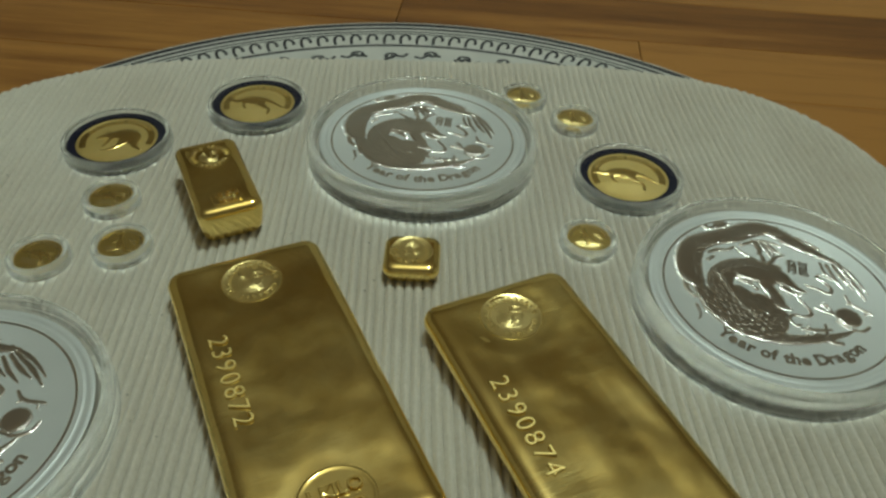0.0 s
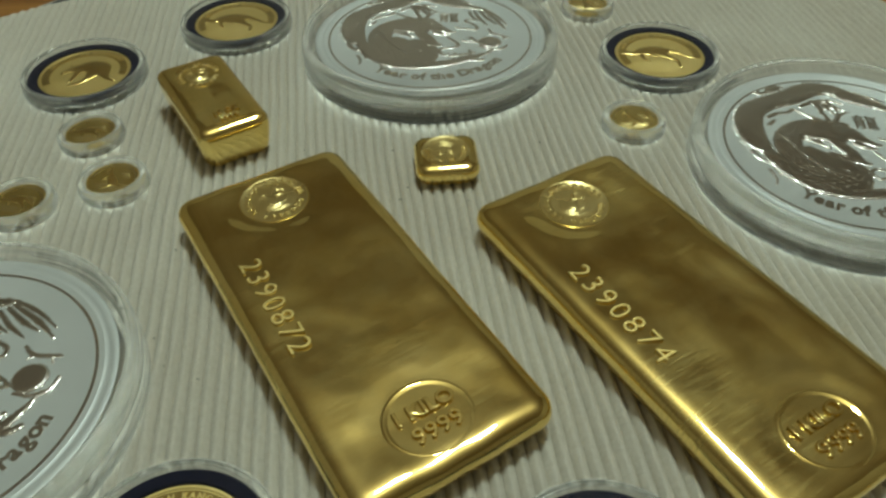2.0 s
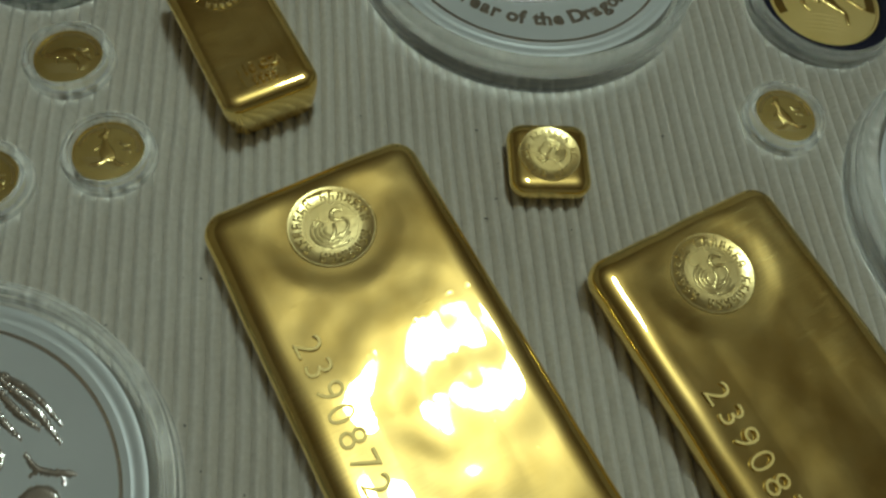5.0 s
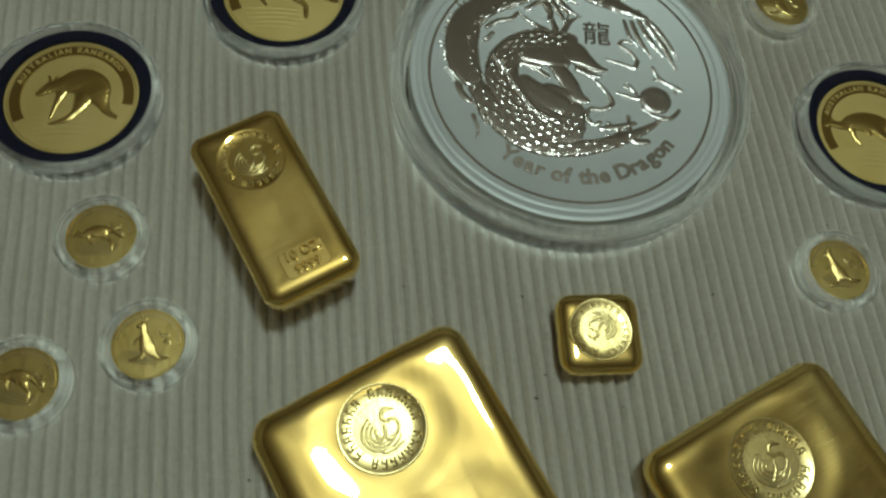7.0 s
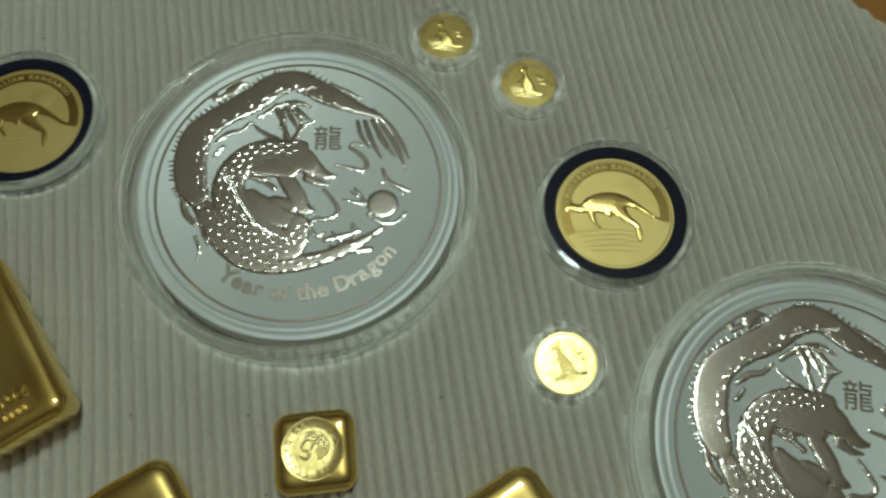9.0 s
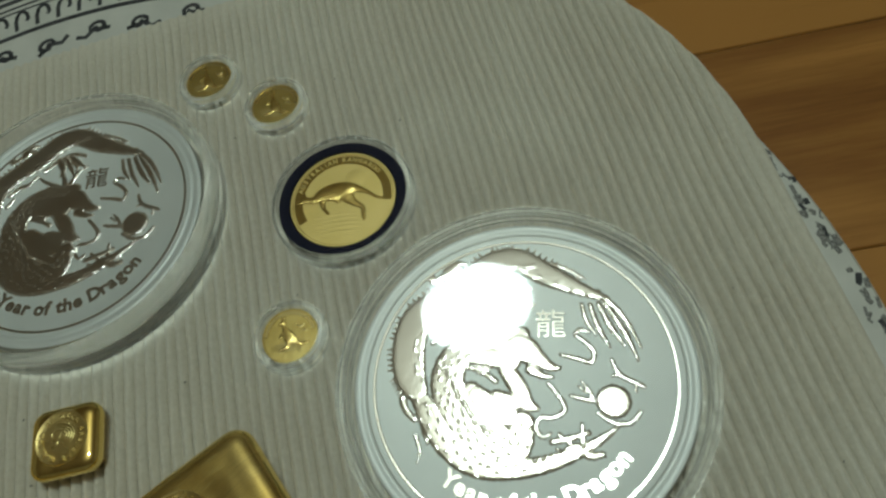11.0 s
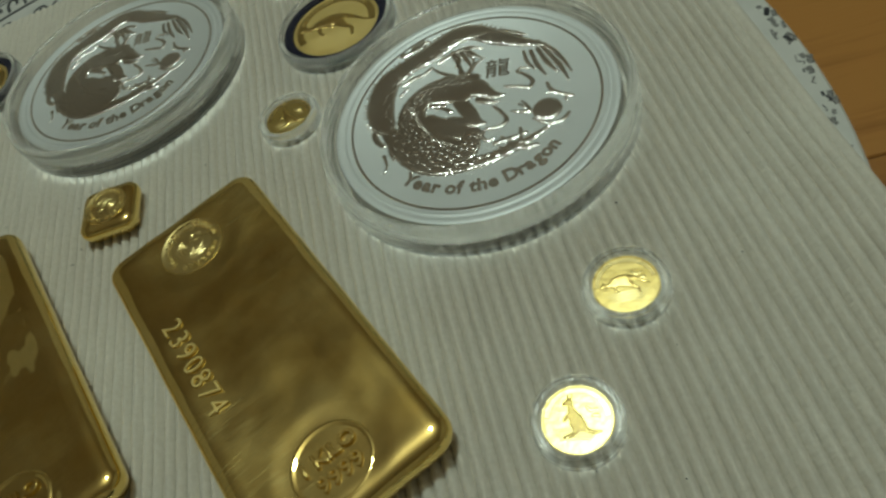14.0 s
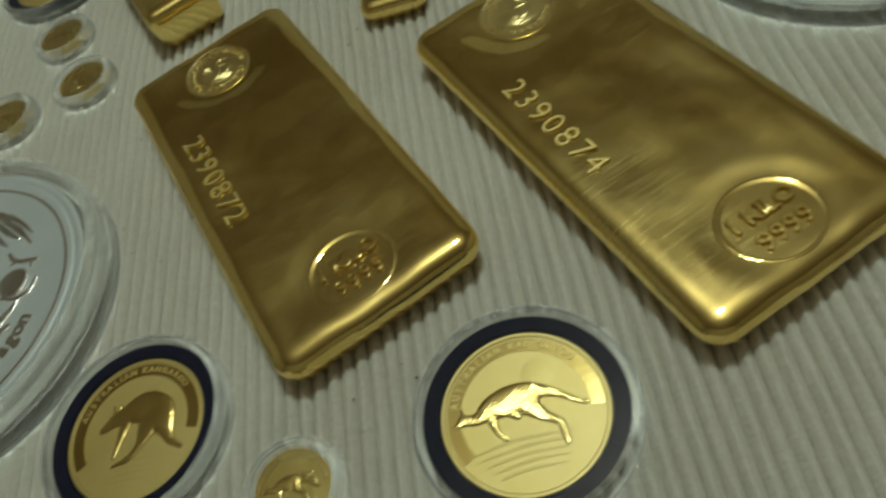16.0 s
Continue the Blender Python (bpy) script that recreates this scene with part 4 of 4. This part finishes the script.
small_ground_me = relief("small_ground", tuple(((-5.6 + 0.5 * i, -2.6 - 0.75 * i, 0.12), (-1, -2.2 - 0.8 * i, 0.34), (5.0 - 0.6 * i, -2.8 - 0.7 * i, 0.12)) for i in range(4)) + (((2.2, 3.0, 0.3), (3.2, 2.2, 0.5), (4.6, 2.6, 0.2)), ((3.4, 0.6, 0.2), (4.6, 1.0, 0.5), (5.2, 0.2, 0.2))), 7.6, 0.12, 0.2, 0.03, 0.5)
band_words_me = arc_lettering("band_words", "AUSTRALIAN KANGAROO", 2.1, 0.1, 14.6, 98.0, 6.9, False, 0.03)


def band(r0, r1, a0, a1, z):
    verts, faces, n = [], [], 60
    for i in range(n + 1):
        a = radians(a0 + (a1 - a0) * i / n)
        verts += [(r * MM * math.cos(a), r * MM * math.sin(a), h * MM) for r, h in ((r0, z - 0.1), (r0, z), (r1, z), (r1, z - 0.1))]
    for i in range(n):
        faces += [(4 * i + k, 4 * i + 4 + k, 4 * i + 5 + k, 4 * i + 1 + k) for k in range(3)]
    return raw_mesh("band", verts, faces, False)


def gold_thing(r, cap, high, gasket, leaping=False):
    """A gold coin of radius r in a clear capsule of radius cap, with a black foam ring when there is room for one."""
    top = 3.8 if gasket else 3.9
    label = "gold coin in a black foam ring inside a clear round capsule" if gasket else "small gold coin in a clear round capsule"
    thing = empty("gold_coin_capsule" if gasket else "small_gold_coin_capsule", Matrix.Identity(4), label, "coin", "large gold coins" if gasket else "small gold coins")
    s_ = r / 18.0
    coin = put("coin", turned("gold_coin", [(0, top - 0.25), (r * 0.94, top - 0.25), (r * 0.955, top), (r * 0.99, top), (r, top - 0.2), (r, top - 1.9), (0, top - 1.9)], 90), GOLD_COIN if gasket else GOLD_SMALL, thing, "bright gold coin")
    if gasket:
        put("relief", leaper_me if leaping else hunched_me, GOLD_PROOF, coin, "mirror-dark raised relief", Matrix.Translation((0, 0, (top - 0.25) * MM)))
        put("ground_lines", ground_me, GOLD_COIN, coin, m=Matrix.Translation((0, 0, (top - 0.25) * MM)))
        put("band", band(13.2, 16.0, -11, 208, top - 0.12), GOLD_PROOF, coin)
        put("band_words", band_words_me, GOLD_COIN, coin, "raised lettering", Matrix.Translation((0, 0, (top - 0.08) * MM)))
        put("moon", turned("moon", [(0, top - 0.17), (2.4, top - 0.19), (3.6, top - 0.26)], 40), GOLD_COIN, coin, m=Matrix.Translation((4.4 * MM, 7.0 * MM, 0)))
        put("foam_ring", turned("foam_ring", [(r + 0.15, 2.0), (r + 0.15, 4.1), (r + 0.5, 4.4), (cap - 2.6, 4.4), (cap - 2.3, 4.0), (cap - 2.3, 2.0)], 90, True), FOAM, thing, "black foam ring")
    else:
        put("relief", leaper_small_me if leaping else upright_me, GOLD_PROOF, coin, "raised relief", Matrix.Translation((0, 0, (top - 0.25) * MM)))
        put("ground_lines", small_ground_me, GOLD_STAMP, coin, m=Matrix.Translation((0, 0, (top - 0.25) * MM)))
        put("band", band(r * 0.78, r * 0.92, 5, 175, top - 0.14), GOLD_STAMP, coin)
    inner = cap - 2.2
    wall = put("capsule_wall", turned("gold_wall", [(cap - 0.4, 0.2), (cap, 0.7), (cap, high * 0.45), (cap - 0.35, high * 0.5), (cap - 0.1, high * 0.56), (cap - 0.3, high - 0.9), (cap - 1.0, high - 0.2), (inner, high - 0.1), (inner - 0.1, high - 0.7), (inner, 0.9), (inner - 0.5, 0.2)], 90, True), ACRYLIC_WALL, thing, "clear acrylic")
    lid = put("capsule_lid", turned("gold_lid", [(inner, high - 0.3), (0, high - 0.3)], 64), ACRYLIC, thing, "clear acrylic")
    lid.visible_shadow = wall.visible_shadow = False
    return thing


large = gold_thing(17.4, 23.4, 6.4, True, True)
large.matrix_basis = Matrix.Translation((69.2 * MM, 280.2 * MM, 0)) @ pose(0, 0, 0, 0, 0, 0.0)
for x, y, turn in ((-105.4, 308.0, 4.0), (21.4, 71.4, 12.0)):
    copy_thing(large, Matrix.Translation((x * MM, y * MM, 0)) @ pose(0, 0, 0, 0, 0, turn))
hunched = gold_thing(17.4, 23.4, 6.4, True)
hunched.matrix_basis = Matrix.Translation((-156.2 * MM, 266.6 * MM, 0)) @ pose(0, 0, 0, 0, 0, 8.0)
for x, y, turn in ((-69.0, 75.3, 8.0),):
    copy_thing(hunched, Matrix.Translation((x * MM, y * MM, 0)) @ pose(0, 0, 0, 0, 0, turn))
small = gold_thing(8.5, 11.4, 5.6, False)
small.matrix_basis = Matrix.Translation((52.3 * MM, 235.9 * MM, 0)) @ pose(0, 0, 0, 0, 0, 4.0)
for x, y, turn in ((-123.5, 201.3, 0.0), (20.2, 339.7, -6.0), (45.7, 323.1, -10.0), (133.0, 107.6, -8.0)):
    copy_thing(small, Matrix.Translation((x * MM, y * MM, 0)) @ pose(0, 0, 0, 0, 0, turn))
other = gold_thing(8.5, 11.4, 5.6, False, True)
other.matrix_basis = Matrix.Translation((-140.2 * MM, 227.6 * MM, 0)) @ pose(0, 0, 0, 0, 0, 8.0)
for x, y, turn in ((-150.2, 189.8, -8.0), (151.1, 141.0, 2.0), (110.0, 79.8, 15.0), (-27.4, 59.0, 10.0)):
    copy_thing(other, Matrix.Translation((x * MM, y * MM, 0)) @ pose(0, 0, 0, 0, 0, turn))

# dark lint on the cloth
random.seed(7)
lint_verts, lint_faces = [], []
for k in range(150):
    x, y = random.uniform(-230, 215), random.uniform(20, 350)
    if k == 0: x, y = -86.9, 128.4
    if k == 1: x, y = -63.8, 222.3
    if k == 2: x, y = 181.1, 145.6
    a, n = random.uniform(0, 6.3), len(lint_verts)
    long, wide = random.uniform(0.15, 0.5), random.uniform(0.1, 0.25)
    if ((x + 15.4) / 215) ** 2 + ((y - 177.7) / 180) ** 2 > 1:
        continue
    for u, v_, h in ((-1, -1, 0.15), (1, -1, 0.15), (1, 1, 0.15), (-1, 1, 0.15), (0, 0, 0.45)):
        lint_verts.append(((x + u * long * math.cos(a) - v_ * wide * math.sin(a)) * MM, (y + u * long * math.sin(a) + v_ * wide * math.cos(a)) * MM, (h - 0.25) * MM))
    lint_faces += [(n, n + 1, n + 4), (n + 1, n + 2, n + 4), (n + 2, n + 3, n + 4), (n + 3, n, n + 4)]
tagged(put("lint", raw_mesh("lint", lint_verts, lint_faces), LINT), "dark specks of lint on the ribbed cloth", "lint", kind="stuff")

# boards of the table top
random.seed(11)
y = -0.50
while y < 0.70:
    wide = random.choice((0.058, 0.072, 0.066, 0.08))
    x = -0.80 - random.uniform(0, 0.5)
    while x < 0.80:
        long = random.uniform(0.55, 0.95)
        x0, x1 = max(x, -0.80), min(x + long, 0.80)
        if x1 - x0 > 0.02:
            bm = bmesh.new()
            bmesh.ops.create_cube(bm, size=1)
            bmesh.ops.scale(bm, vec=(x1 - x0 - 0.0003, wide - 0.0003, 0.028), verts=bm.verts)
            bmesh.ops.bevel(bm, geom=[e for e in bm.edges if abs(e.verts[0].co.z - e.verts[1].co.z) < 1e-6 and e.verts[0].co.z > 0], offset=0.0005, segments=1, affect="EDGES")
            put("board", mesh_of("plank", bm, False), WOOD, table, m=Matrix.Translation(((x0 + x1) / 2, y + wide / 2, -0.014)))
        x += long
    y += wide
